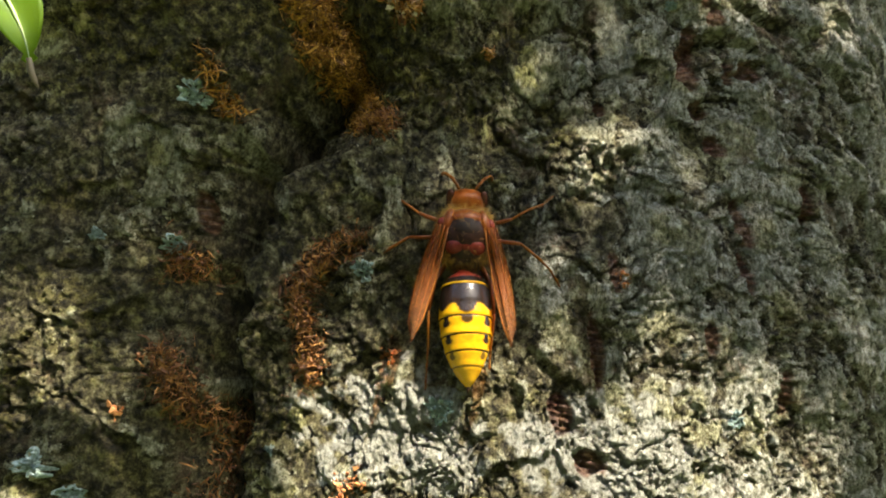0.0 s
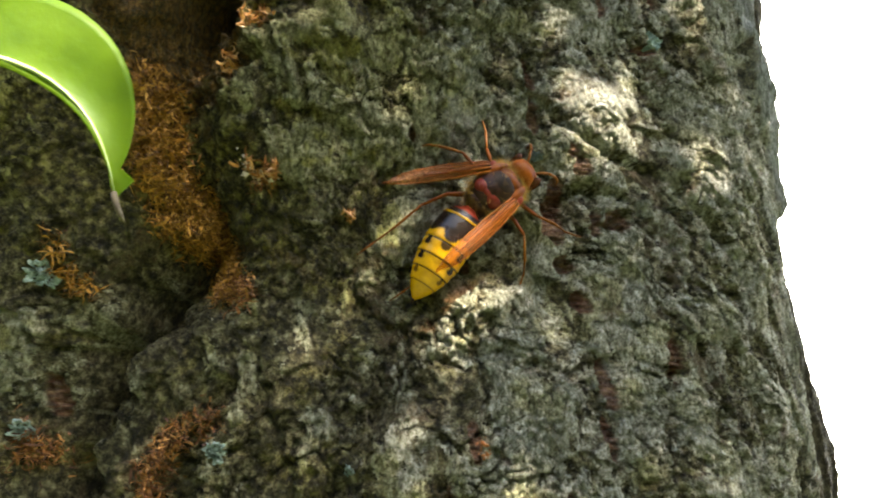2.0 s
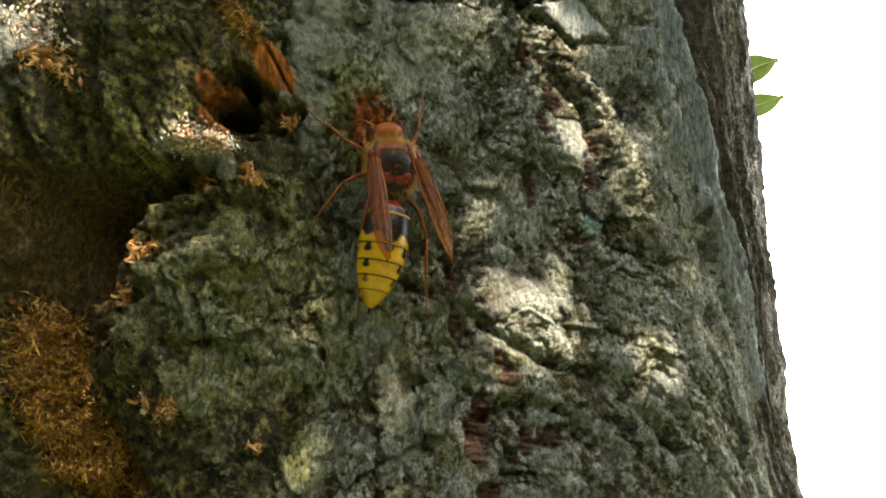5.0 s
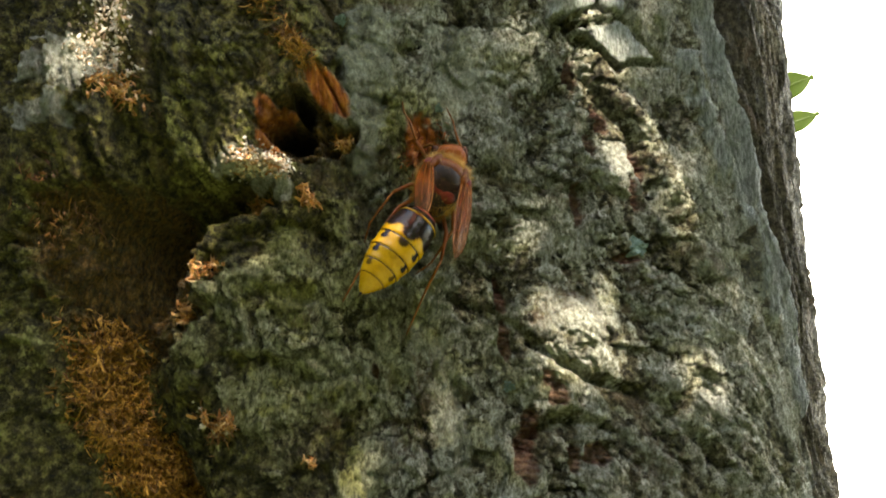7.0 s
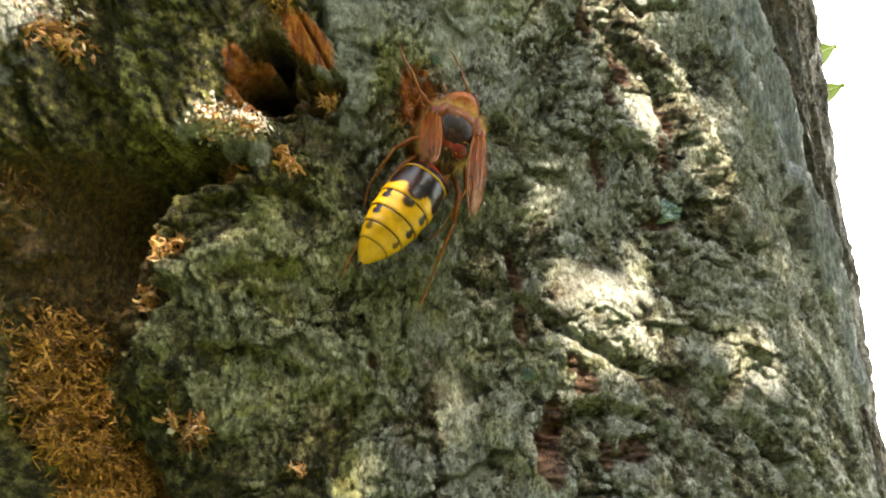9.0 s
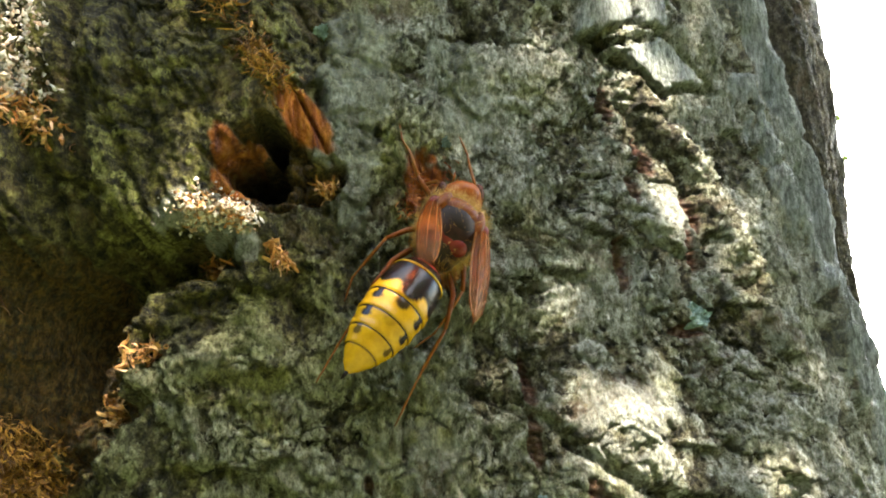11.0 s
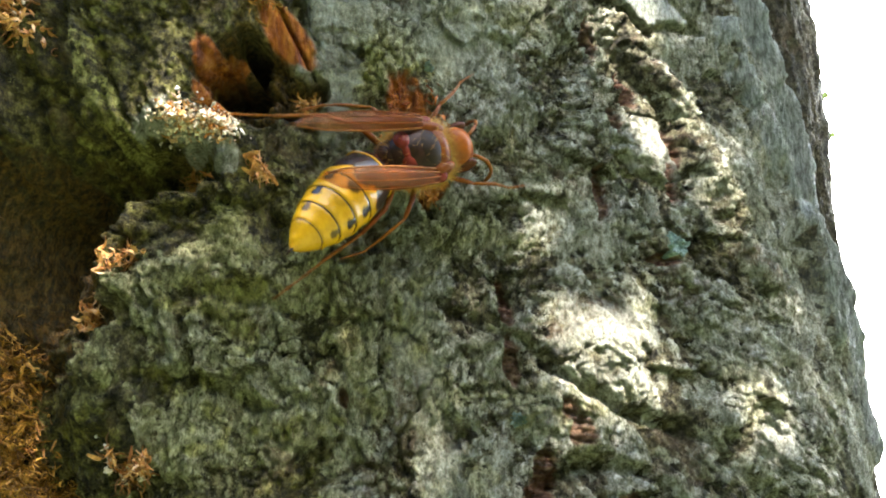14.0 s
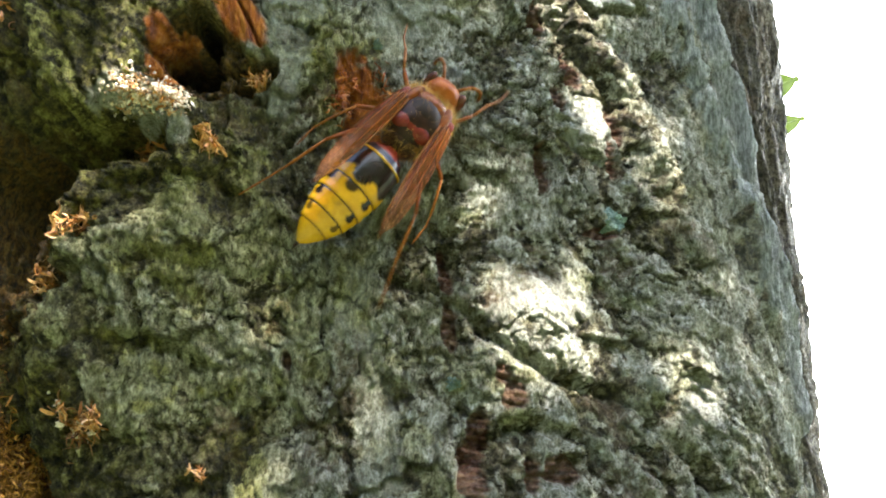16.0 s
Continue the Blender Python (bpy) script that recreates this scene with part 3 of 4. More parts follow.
# ---- the crown that shades the trunk, with the gaps through which sun reaches the bark ----
GAPS_ABOVE = [(3.65, 0.12, 0.34), (4.25, 0.05, 0.3), (3.95, 0.3, 0.28), (4.97, 2.84, 0.25), (5.2, 3.05, 0.1), (4.85, 5.3, 0.22), (5.0, 4.75, 0.18), (5.1, 4.35, 0.2), (5.28, 3.9, 0.18), (5.5, 3.5, 0.18), (5.75, 3.1, 0.17), (5.95, 2.6, 0.14), (6.0, 2.1, 0.14), (5.7, 5.25, 0.06), (5.0, 6.1, 0.4),
              (5.75, -0.8, 0.08), (5.95, -1.1, 0.06), (6.55, -0.45, 0.05), (-0.6, 2.45, 0.14), (-0.9, 2.5, 0.08), (-2.6, 3.7, 0.17), (-0.5, -1.95, 0.05), (-0.2, -2.3, 0.08)]
GAPS_BELOW = [(1.1, -3.22, 0.35), (0.65, -3.35, 0.22), (1.6, -3.05, 0.26), (-0.31, -2.78, 0.12), (0.0, -5.3, 0.1), (-2.45, -4.8, 0.13), (-2.65, -6.9, 0.2), (-2.4, -7.5, 0.6), (-3.5, -7.4, 0.5), (-1.3, -7.5, 0.5), (1.45, -6.75, 0.3), (2.9, -7.9, 0.6), (3.3, -7.2, 0.25), (3.0, -6.9, 0.2), (3.8, -7.9, 0.3), (4.3, -8.4, 0.35), (4.6, -7.6, 0.12), (3.6, -6.6, 0.1), (-1.8, -8.3, 0.75), (-0.6, -8.3, 0.7), (-3.2, -8.7, 0.9),
              (-1.3, -9.1, 1.1), (-0.25, -6.8, 0.3), (1.0, -7.6, 0.6), (1.7, -7.5, 0.7), (1.3, -8.6, 0.8), (2.3, -7.7, 0.6), (0.4, -9.0, 0.9), (1.9, -8.8, 0.8), (-7.15, -6.2, 0.22), (-6.85, -6.95, 0.3), (-6.65, -7.4, 0.25), (-6.45, -7.8, 0.2), (-6.95, -8.6, 0.35)]


def build_crown(tree):
    rng = np.random.default_rng(7)
    gaps = np.array(GAPS_ABOVE + GAPS_BELOW)
    spots = ground_at(gaps[:, 0], gaps[:, 1])[0]
    lit = np.array([(-5.6, -4.5, -1.2, 0.25), (-4.9, -4.5, -1.5, 0.3), (-4.5, -4.5, -2.2, 0.2), (-0.72, -1.1, 1.36, 0.2), (-7.5, -4.3, -3.3, 0.4)])     # a near leaf also catches the sun, and the feeding hornet
    gaps, spots = np.concatenate([gaps, lit[:, [0, 1, 3]]]), np.concatenate([spots, lit[:, :3]])
    d = np.array(SUN)
    a = np.cross(d, (0, 0, 1))
    a /= np.linalg.norm(a)
    b = np.cross(a, d)
    centre = np.array((-1.0, 0.0, -1.0))
    # a high layer of leaves over the whole trunk, a low one round the gaps, and a loose one about them
    high, low, loose = 8500, 48000, 2600
    n = high + low + loose
    kind = np.repeat([0, 1, 2], [high, low, loose])
    ring = np.where(kind < 2, 27 * np.sqrt(rng.random(n)), 34 + 260 * rng.random(n) ** 0.7)
    turn = rng.random(n) * 2 * np.pi
    far = np.select([kind == 0, kind == 1], [230 + 70 * rng.random(n), 36 + 26 * rng.random(n)], 120 + 250 * rng.random(n))
    at = centre + far[:, None] * d + (ring * np.cos(turn))[:, None] * a + (ring * np.sin(turn))[:, None] * b
    length = np.select([kind == 0, kind == 1], [1.2 + 0.8 * rng.random(n), 0.6 + 0.4 * rng.random(n)], 6 + 4 * rng.random(n))
    # leaves that would close a gap are not there
    off = at[:, None] - spots[None]
    away = np.linalg.norm(off - (off @ d)[..., None] * d, axis=-1) - gaps[None, :, 2]
    room = away.min(1)
    keep = np.select([kind == 0, kind == 1], [room > 1.1, (room > 0.42 * length - 0.2) & (room < 4)], room > 3) & (at[:, 2] > 12)
    at, length = at[keep], length[keep]
    n = len(at)
    face = rng.normal(size=(n, 3)) * 0.55 + d * 1.0
    face /= np.linalg.norm(face, axis=1, keepdims=True)
    side = np.cross(face, rng.normal(size=(n, 3)))
    side /= np.linalg.norm(side, axis=1, keepdims=True)
    way = np.cross(face, side)
    local = np.array([(-0.5, 0, 0), (0.05, 0, -0.05), (0.5, 0, 0), (0.0, 0.33, 0.05), (0.0, -0.33, 0.05)])
    verts = at[:, None] + length[:, None, None] * (local[None, :, :1] * way[:, None] + local[None, :, 1:2] * side[:, None] + local[None, :, 2:] * face[:, None])
    tris = np.array([(0, 3, 1), (1, 3, 2), (0, 1, 4), (1, 2, 4)])
    faces = (tris[None] + 5 * np.arange(n)[:, None, None]).reshape(-1, 3)
    mesh_object("crown", verts.reshape(-1, 3) * CM, faces, CROWN_LEAF, tree, "dense green leaves", smooth=False)


build_crown(tree)


def build_limb(tree):
    bm = bmesh.new()
    path = [(-11, 8, 62), (-34, -6, 78), (-44, -34, 92), (-40, -66, 104)]
    tube(bm, [bezier(path, k / 20) for k in range(21)], [4.2 * (1 - 0.042 * k) for k in range(21)], 18)
    for k in (6, 9, 12, 15, 18):
        p = bezier(path, k / 20)
        q = p + Vector((14 + 9 * random.random(), -6 - 8 * random.random(), -4 + 8 * random.random()))
        tube(bm, [p.lerp(q, i / 6) + Vector((0, 0, 1.2 * math.sin(i))) for i in range(7)], [1.1 * (1 - 0.12 * i) for i in range(7)], 10)
    part("limb", bm, TWIG, tree, "rough grey-brown limb")


build_limb(tree)


# ---- ground, far below the view ----
def build_ground():
    m, nt, s = material("grass_and_soil")
    c = ramp(nt, grain(nt, 3, 6, 0.7), (0.35, (0.05, 0.04, 0.025)), (0.5, (0.05, 0.075, 0.02)), (0.7, (0.09, 0.12, 0.035)))
    nt.links.new(c, s.inputs["Base Color"])
    s.inputs["Roughness"].default_value = 0.95
    bumped(nt, s, grain(nt, 40, 5), 0.8, 0.03)
    r = np.concatenate([[0.01], np.geomspace(0.3, 900, 40)])
    a = np.linspace(0, 2 * np.pi, 73)[:-1]
    rr, aa = np.meshgrid(r, a, indexing="ij")
    x, y = rr * np.cos(aa), rr * np.sin(aa)
    z = -1.30 - 0.2 * np.clip(rr - 1, 0, 450) + 0.02 * fractal(x.ravel() * 1.0, y.ravel() * 1.0, 1.5, 4).reshape(x.shape) * np.minimum(rr, 1)
    idx = np.arange(x.size).reshape(x.shape)
    idx = np.concatenate([idx, idx[:, :1]], 1)
    faces = np.stack([idx[:-1, :-1], idx[1:, :-1], idx[1:, 1:], idx[:-1, 1:]], -1).reshape(-1, 4)
    ob = mesh_object("ground", np.stack([x, y, z], -1).reshape(-1, 3), faces, m)
    tagged(ob, "short grass and bare soil under the tree", "ground", kind="structure")


build_ground()


def build_backdrop():
    """Bright hazy distance behind the trunk."""
    m, nt, s = material("bright_haze")
    e = node(nt, "Emission", Color=(0.97, 1.0, 0.97, 1), Strength=3.0)
    nt.links.new(e.outputs[0], nt.nodes["Material Output"].inputs["Surface"])
    a = np.radians(np.linspace(-70, 70, 41))
    z = np.array([-120.0, 420.0])
    aa, zz = np.meshgrid(a, z, indexing="ij")
    verts = np.stack([450 * np.sin(aa), 450 * np.cos(aa), zz], -1).reshape(-1, 3)
    faces = [(2 * k, 2 * k + 2, 2 * k + 3, 2 * k + 1) for k in range(40)]
    tagged(mesh_object("backdrop", verts, faces, m), "bright white hazy sky in the distance", "sky", kind="structure")


build_backdrop()


def build_leaf_screen():
    """Unseen dark leaves added to block low sky on the side away from the haze, with an uneven top."""
    rng = np.random.default_rng(19)
    m = leaf_material("leaf_screen_green", (0.02, 0.035, 0.008), (0.06, 0.085, 0.02), (0.05, 0.08, 0.01))
    n = 26000
    a = np.radians(rng.uniform(95, 320, n))
    far = 13 + 4 * rng.random(n)
    tall = 8.5 + 1.6 * np.sin(7 * a) + 1.1 * np.sin(17 * a + 1)
    at = np.stack([far * np.sin(a), far * np.cos(a), -4 + (tall + 4) * rng.random(n) ** 0.9], -1)
    u, _ = np.linalg.qr(rng.normal(size=(n, 3, 3)))
    size = (0.25 + 0.35 * rng.random(n))[:, None, None]
    local = np.array([(-1, 0, 0), (0, 0.6, 0.15), (1, 0, 0), (0, -0.6, 0.15)])
    verts = at[:, None] + size * np.einsum("nij,kj->nki", u, local)
    faces = (np.array([(0, 1, 2, 3)])[None] + 4 * np.arange(n)[:, None, None]).reshape(-1, 4)
    tagged(mesh_object("leaf_screen", verts.reshape(-1, 3), faces, m, smooth=False), "unseen dark green leaf screen added to block low sky light", "wood", kind="stuff")


build_leaf_screen()


# ---- wood shavings left in the furrow and on the bark ----
def shaving_material(name, stops, rough):
    m, nt, s = material(name)
    g = nt.nodes.new("ShaderNodeNewGeometry")
    c = ramp(nt, g.outputs["Random Per Island"], *stops)
    c = mixed(nt, ramp(nt, grain(nt, 2500, 3), (0.35, (0.55, 0.55, 0.55)), (0.65, (1, 1, 1))), (0, 0, 0), c)
    nt.links.new(c, s.inputs["Base Color"])
    s.inputs["Roughness"].default_value = rough
    return m


BROWN = shaving_material("brown_shavings", [(0.0, (0.08, 0.028, 0.003)), (0.45, (0.32, 0.14, 0.011)), (1.0, (0.64, 0.33, 0.055))], 0.7)
RUSTY = shaving_material("rusty_shavings", [(0.0, (0.07, 0.022, 0.006)), (0.5, (0.24, 0.09, 0.018)), (1.0, (0.50, 0.24, 0.06))], 0.7)
GOLDEN = shaving_material("golden_shavings", [(0.0, (0.38, 0.14, 0.03)), (0.5, (0.60, 0.28, 0.08)), (1.0, (0.82, 0.50, 0.22))], 0.35)


def shavings(line, count, spread, size, mat, label, heap=0.3, seed=1, name="wood_shavings", broad=1.0, flat=0.5):
    """Curled strips of wood heaped along a line on the bark."""
    rng = np.random.default_rng(seed)
    count = int(1.7 * count)
    t = rng.random(count) * (len(line) - 1)
    k = np.minimum(t.astype(int), len(line) - 2)
    line = np.array(line)
    c = line[k] + (t - k)[:, None] * (line[k + 1] - line[k])
    off = rng.normal(size=(count, 2)) * spread
    u, z = c[:, 0] + off[:, 0], c[:, 1] + off[:, 1]
    p, n, right, up = ground_at(u, z)
    tall = heap * np.exp(-(off ** 2).sum(1) / (2 * spread ** 2 + 1e-9)) * rng.random(count)
    p = p + n * (0.01 + tall)[:, None]
    ang = rng.random(count) * 2 * np.pi
    lean = rng.normal(size=count) * flat
    way = (np.cos(ang)[:, None] * right + np.sin(ang)[:, None] * up) + lean[:, None] * n
    way /= np.linalg.norm(way, axis=1, keepdims=True)
    bend = np.cross(way, n + 0.6 * rng.normal(size=(count, 3)))
    bend /= np.linalg.norm(bend, axis=1, keepdims=True)
    across = np.cross(way, bend)
    length = size * (0.5 + rng.random(count))
    curl = rng.normal(size=count) * 2.4 + 0.8
    wide = broad * (0.009 + 0.014 * rng.random(count) ** 2)
    steps = 7
    pts = []
    for i in range(steps):
        a = (i / (steps - 1) - 0.5) * curl
        s = (i / (steps - 1) - 0.5) * length
        safe = np.where(np.abs(curl) < 0.05, 0.05, curl)
        mid = p + (np.sin(a) / safe * length)[:, None] * way + ((1 - np.cos(a)) / safe * length)[:, None] * bend
        w = wide * (1 - 0.5 * abs(2 * i / (steps - 1) - 1))
        pts += [mid - w[:, None] * across, mid + 0.6 * w[:, None] * bend, mid + w[:, None] * across]
    verts = np.stack(pts, 1)
    q = []
    for i in range(steps - 1):
        for j, l in ((0, 1), (1, 2), (2, 0)):
            q.append((3 * i + j, 3 * i + l, 3 * i + 3 + l, 3 * i + 3 + j))
    faces = (np.array(q)[None] + 3 * steps * np.arange(count)[:, None, None]).reshape(-1, 4)
    ob = mesh_object(name, verts.reshape(-1, 3) * CM, faces, mat, smooth=False)
    return tagged(ob, label, "wood shavings", kind="stuff")


shavings([(-3.2, 0.0), (-3.25, -0.6), (-3.3, -1.3), (-3.05, -1.9), (-3.1, -2.2)], 3600, 0.16, 0.16, BROWN, "heap of golden-brown wood shavings in the bark furrow", 0.55, 2)
shavings([(-3.1, -2.2), (-2.85, -2.6), (-2.65, -3.0)], 1000, 0.17, 0.15, BROWN, "dark brown wood shavings at the furrow's edge", 0.35, 3)
shavings([(-2.6, -3.0), (-2.3, -3.1)], 220, 0.13, 0.2, RUSTY, "rusty wood shavings caught on rough bark", 0.2, 4)
shavings([(-4.55, -2.4), (-4.5, -3.0), (-4.35, -3.2)], 90, 0.09, 0.28, BROWN, "few brown wood strips caught on the bark", 0.12, 5)
shavings([(-2.8, -4.85), (-3.5, -5.3), (-3.75, -5.8), (-3.65, -6.4), (-3.7, -6.95)], 620, 0.11, 0.16, RUSTY, "thin trail of rusty wood shavings down the bark", 0.2, 6)
shavings([(-5.5, -6.6), (-5.4, -7.2), (-5.1, -7.7), (-5.12, -8.3), (-5.25, -8.9)], 800, 0.12, 0.18, RUSTY, "dark rusty clump of wood shavings in the furrow", 0.4, 7)
shavings([(-5.2, -5.2), (-5.25, -5.55)], 120, 0.14, 0.2, RUSTY, "small rusty patch of shavings on bark", 0.1, 8)
shavings([(-2.05, -1.15), (-1.9, -1.35), (-1.7, -1.38), (-1.62, -1.25)], 70, 0.06, 0.15, GOLDEN, "sunlit golden tuft of wood strips", 0.2, 9, broad=1.7, flat=0.2)
shavings([(-1.85, 0.75), (-1.6, 0.85), (-1.5, 1.0), (-1.4, 0.85)], 40, 0.08, 0.17, GOLDEN, "pale wood strips at the rim of a hole", 0.15, 10, broad=1.7, flat=0.2)
shavings([(-2.0, 0.4), (-2.1, 0.1)], 36, 0.07, 0.18, GOLDEN, "pale wood strips stuck below a hole", 0.12, 11, broad=1.7, flat=0.2)
shavings([(-0.95, 2.45), (-0.65, 2.5), (-0.35, 2.42)], 60, 0.08, 0.11, GOLDEN, "sunlit crumbs and strips under the cavity", 0.15, 12, broad=1.7, flat=0.2)
shavings([(-1.0, 1.95), (-0.8, 2.0)], 40, 0.07, 0.2, GOLDEN, "few pale wood strips on mossy bark", 0.1, 13, broad=1.7, flat=0.2)
shavings([(-0.1, 2.1), (0.0, 1.9)], 34, 0.05, 0.2, GOLDEN, "few pale wood strips on rough bark", 0.1, 14, broad=1.7, flat=0.2)
shavings([(0.52, 2.92), (0.6, 2.88)], 46, 0.05, 0.16, GOLDEN, "small straw-coloured tuft at the cavity's edge", 0.14, 15, broad=1.7, flat=0.2)
shavings([(-0.1, 4.5), (0.05, 4.2), (0.2, 4.05)], 150, 0.1, 0.2, BROWN, "brown fibres hanging above the cavity", 0.15, 16)
shavings([(-0.3, 4.9), (-0.35, 5.6), (-0.9, 6.0)], 260, 0.15, 0.22, BROWN, "brown wood shavings on upper bark", 0.15, 17)
shavings([(-2.2, 3.3), (-2.3, 3.5), (-2.0, 3.15)], 90, 0.1, 0.16, GOLDEN, "pale crumbs on the upper left bark", 0.1, 18, broad=1.7, flat=0.2)
shavings([(-3.2, 2.2), (-3.1, 1.6), (-3.3, 1.2)], 70, 0.16, 0.16, RUSTY, "brown shavings along the hollow", 0.12, 19)
shavings([(-0.55, -1.85), (-0.5, -1.9)], 18, 0.03, 0.14, GOLDEN, "tiny golden strip in a bark crack", 0.06, 20, broad=1.7, flat=0.2)
shavings([(-1.75, -1.3), (-1.9, -1.5)], 40, 0.1, 0.2, RUSTY, "thin rusty fibres near the golden tuft", 0.08, 21)
shavings([(1.7, 3.2), (1.55, 2.7), (1.7, 2.1), (2.0, 1.95), (2.2, 2.5), (2.15, 3.2)], 260, 0.07, 0.13, shaving_material("red_fibres", [(0.0, (0.26, 0.05, 0.01)), (0.5, (0.52, 0.155, 0.025)), (1.0, (0.72, 0.29, 0.06))], 0.6), "red-brown torn wood fibres round the chewed hole", 0.03, 22, "wood_fibres", flat=0.2)



CRUMB = shaving_material("pale_wood_crumbs", [(0.0, (0.42, 0.26, 0.15)), (0.4, (0.60, 0.47, 0.34)), (1.0, (0.78, 0.72, 0.62))], 0.8)
ORANGE_CRUMB = shaving_material("orange_wood_crumbs", [(0.0, (0.36, 0.11, 0.03)), (1.0, (0.62, 0.28, 0.10))], 0.7)


def crumbs(line, count, spread, size, mat, label, heap, seed):
    """Small angular grains heaped along a line on the bark."""
    rng = np.random.default_rng(seed)
    line = np.array(line, float)
    t = rng.random(count) * (len(line) - 1)
    k = np.minimum(t.astype(int), len(line) - 2)
    c = line[k] + (t - k)[:, None] * (line[k + 1] - line[k])
    off = rng.normal(size=(count, 2)) * spread
    p, n, _, _ = ground_at(c[:, 0] + off[:, 0], c[:, 1] + off[:, 1])
    p = p + n * (heap * rng.random(count) * np.exp(-(off ** 2).sum(1) / (2 * spread ** 2)))[:, None]
    base = np.array([(1, 0, 0), (-1, 0, 0), (0, 1, 0), (0, -1, 0), (0, 0, 1), (0, 0, -1)], float)
    tris = np.array([(0, 2, 4), (2, 1, 4), (1, 3, 4), (3, 0, 4), (2, 0, 5), (1, 2, 5), (3, 1, 5), (0, 3, 5)])
    turn, _ = np.linalg.qr(rng.normal(size=(count, 3, 3)))
    r = size * (0.4 + rng.random(count) ** 2)[:, None, None] * (0.5 + 0.8 * rng.random((count, 6, 1)))
    verts = p[:, None] + np.einsum("nij,nkj->nki", turn, r * base[None] * np.array((1.4, 0.9, 0.7)))
    faces = (tris[None] + 6 * np.arange(count)[:, None, None]).reshape(-1, 3)
    tagged(mesh_object("wood_crumbs", verts.reshape(-1, 3) * CM, faces, mat, smooth=False), label, "wood crumbs", kind="stuff")


crumbs([(-1.0, 2.38), (-0.75, 2.52), (-0.5, 2.5), (-0.3, 2.4)], 700, 0.09, 0.030, CRUMB, "pale sunlit wood crumbs on the lip under the cavity", 0.16, 41)
crumbs([(-2.4, 4.9), (-2.2, 4.4), (-2.35, 3.9), (-2.2, 3.6)], 620, 0.14, 0.038, CRUMB, "white crumbs heaped on mossy upper bark", 0.2, 42)
crumbs([(-2.05, -1.15), (-1.9, -1.4), (-1.7, -1.4)], 60, 0.06, 0.04, CRUMB, "bright crumbs among a golden tuft", 0.1, 43)
crumbs([(-6.0, -7.4), (-6.05, -7.5)], 24, 0.04, 0.05, ORANGE_CRUMB, "orange crumbs on grey bark", 0.05, 44)
crumbs([(-2.55, -6.5), (-2.45, -6.55)], 30, 0.06, 0.04, ORANGE_CRUMB, "small orange crumbs above the lit bark", 0.05, 45)
crumbs([(1.1, -5.35), (1.15, -5.2)], 22, 0.05, 0.04, ORANGE_CRUMB, "few orange crumbs in a bark crack", 0.05, 46)
crumbs([(-3.0, -8.2), (-3.3, -8.4), (-3.4, -8.7)], 90, 0.08, 0.045, ORANGE_CRUMB, "orange-brown crumbs at the edge of lit bark", 0.08, 47)


# ---- lichens ----
TEAL = plain("teal_lichen", (0.13, 0.19, 0.17), (0.42, 0.52, 0.47), 1900, 0.9, 0.8, 0.0004)


def lichen(u, z, size, seed):
    """A thin leafy lichen with a lobed rim, pressed to the bark."""
    rng = np.random.default_rng(seed)
    around, rings = 54, 9
    t = np.linspace(0, 2 * np.pi, around + 1)[:-1]
    rim = 1 + 0.20 * np.sin(3 * t + rng.random() * 6) + 0.14 * np.sin(8 * t + rng.random() * 6) + 0.10 * np.sin(13 * t + rng.random() * 6) + 0.05 * rng.normal(size=around)
    k = np.linspace(0.04, 1, rings)[:, None]
    uu, zz = (u + 0.6 * size * k * rim * np.cos(t)).ravel(), (z + 0.6 * size * k * rim * np.sin(t)).ravel()
    p, n, _, _ = ground_at(uu, zz)
    lift = 0.025 + 0.02 * np.repeat(np.sin(np.linspace(0, 9, rings)), around) + 0.018 * rng.normal(size=uu.size)
    lift[-around:] = 0.0 + 0.03 * rng.random(around)
    verts = p + n * lift[:, None]
    idx = np.arange(uu.size).reshape(rings, around)
    idx = np.concatenate([idx, idx[:, :1]], 1)
    faces = np.stack([idx[:-1, :-1], idx[1:, :-1], idx[1:, 1:], idx[:-1, 1:]], -1).reshape(-1, 4)
    tagged(mesh_object("lichen", verts * CM, faces, TEAL, smooth=False), "small blue-green leafy lichen on rough bark", "lichen", "lichens on the trunk")


for k, (u, z, size) in enumerate([(5.12, 1.51, 0.26), (2.74, -0.76, 0.13), (-4.78, -2.98, 0.3), (-5.32, -5.14, 0.24), (-2.78, -5.37, 0.24), (-1.82, -7.25, 0.3), (-6.6, -8.6, 0.24), (-6.12, -5.06, 0.15),
                                  (2.62, -7.21, 0.2), (-6.9, -8.2, 0.3), (-0.9, -5.6, 0.12), (-4.9, -8.3, 0.16), (0.7, 4.9, 0.14), (2.1, 3.6, 0.1), (-4.3, -7.9, 0.12)]):
    lichen(u, z, size, 60 + k)


# ---- the hornet (drawn in cm: y ahead, z up from its back, x to its right) ----
def chitin(name, dark, light, scale=900, rough=0.28, coat=0.3):
    m, nt, s = material(name)
    nt.links.new(ramp(nt, grain(nt, scale, 4, 0.6), (0.3, dark), (0.7, light)), s.inputs["Base Color"])
    s.inputs["Roughness"].default_value = rough
    s.inputs["Specular IOR Level"].default_value = 0.12
    s.inputs["Coat Weight"].default_value = 0.12 * coat
    s.inputs["Coat Roughness"].default_value = 0.15
    bumped(nt, s, grain(nt, 4000, 3), 0.15, 0.0001)
    return m


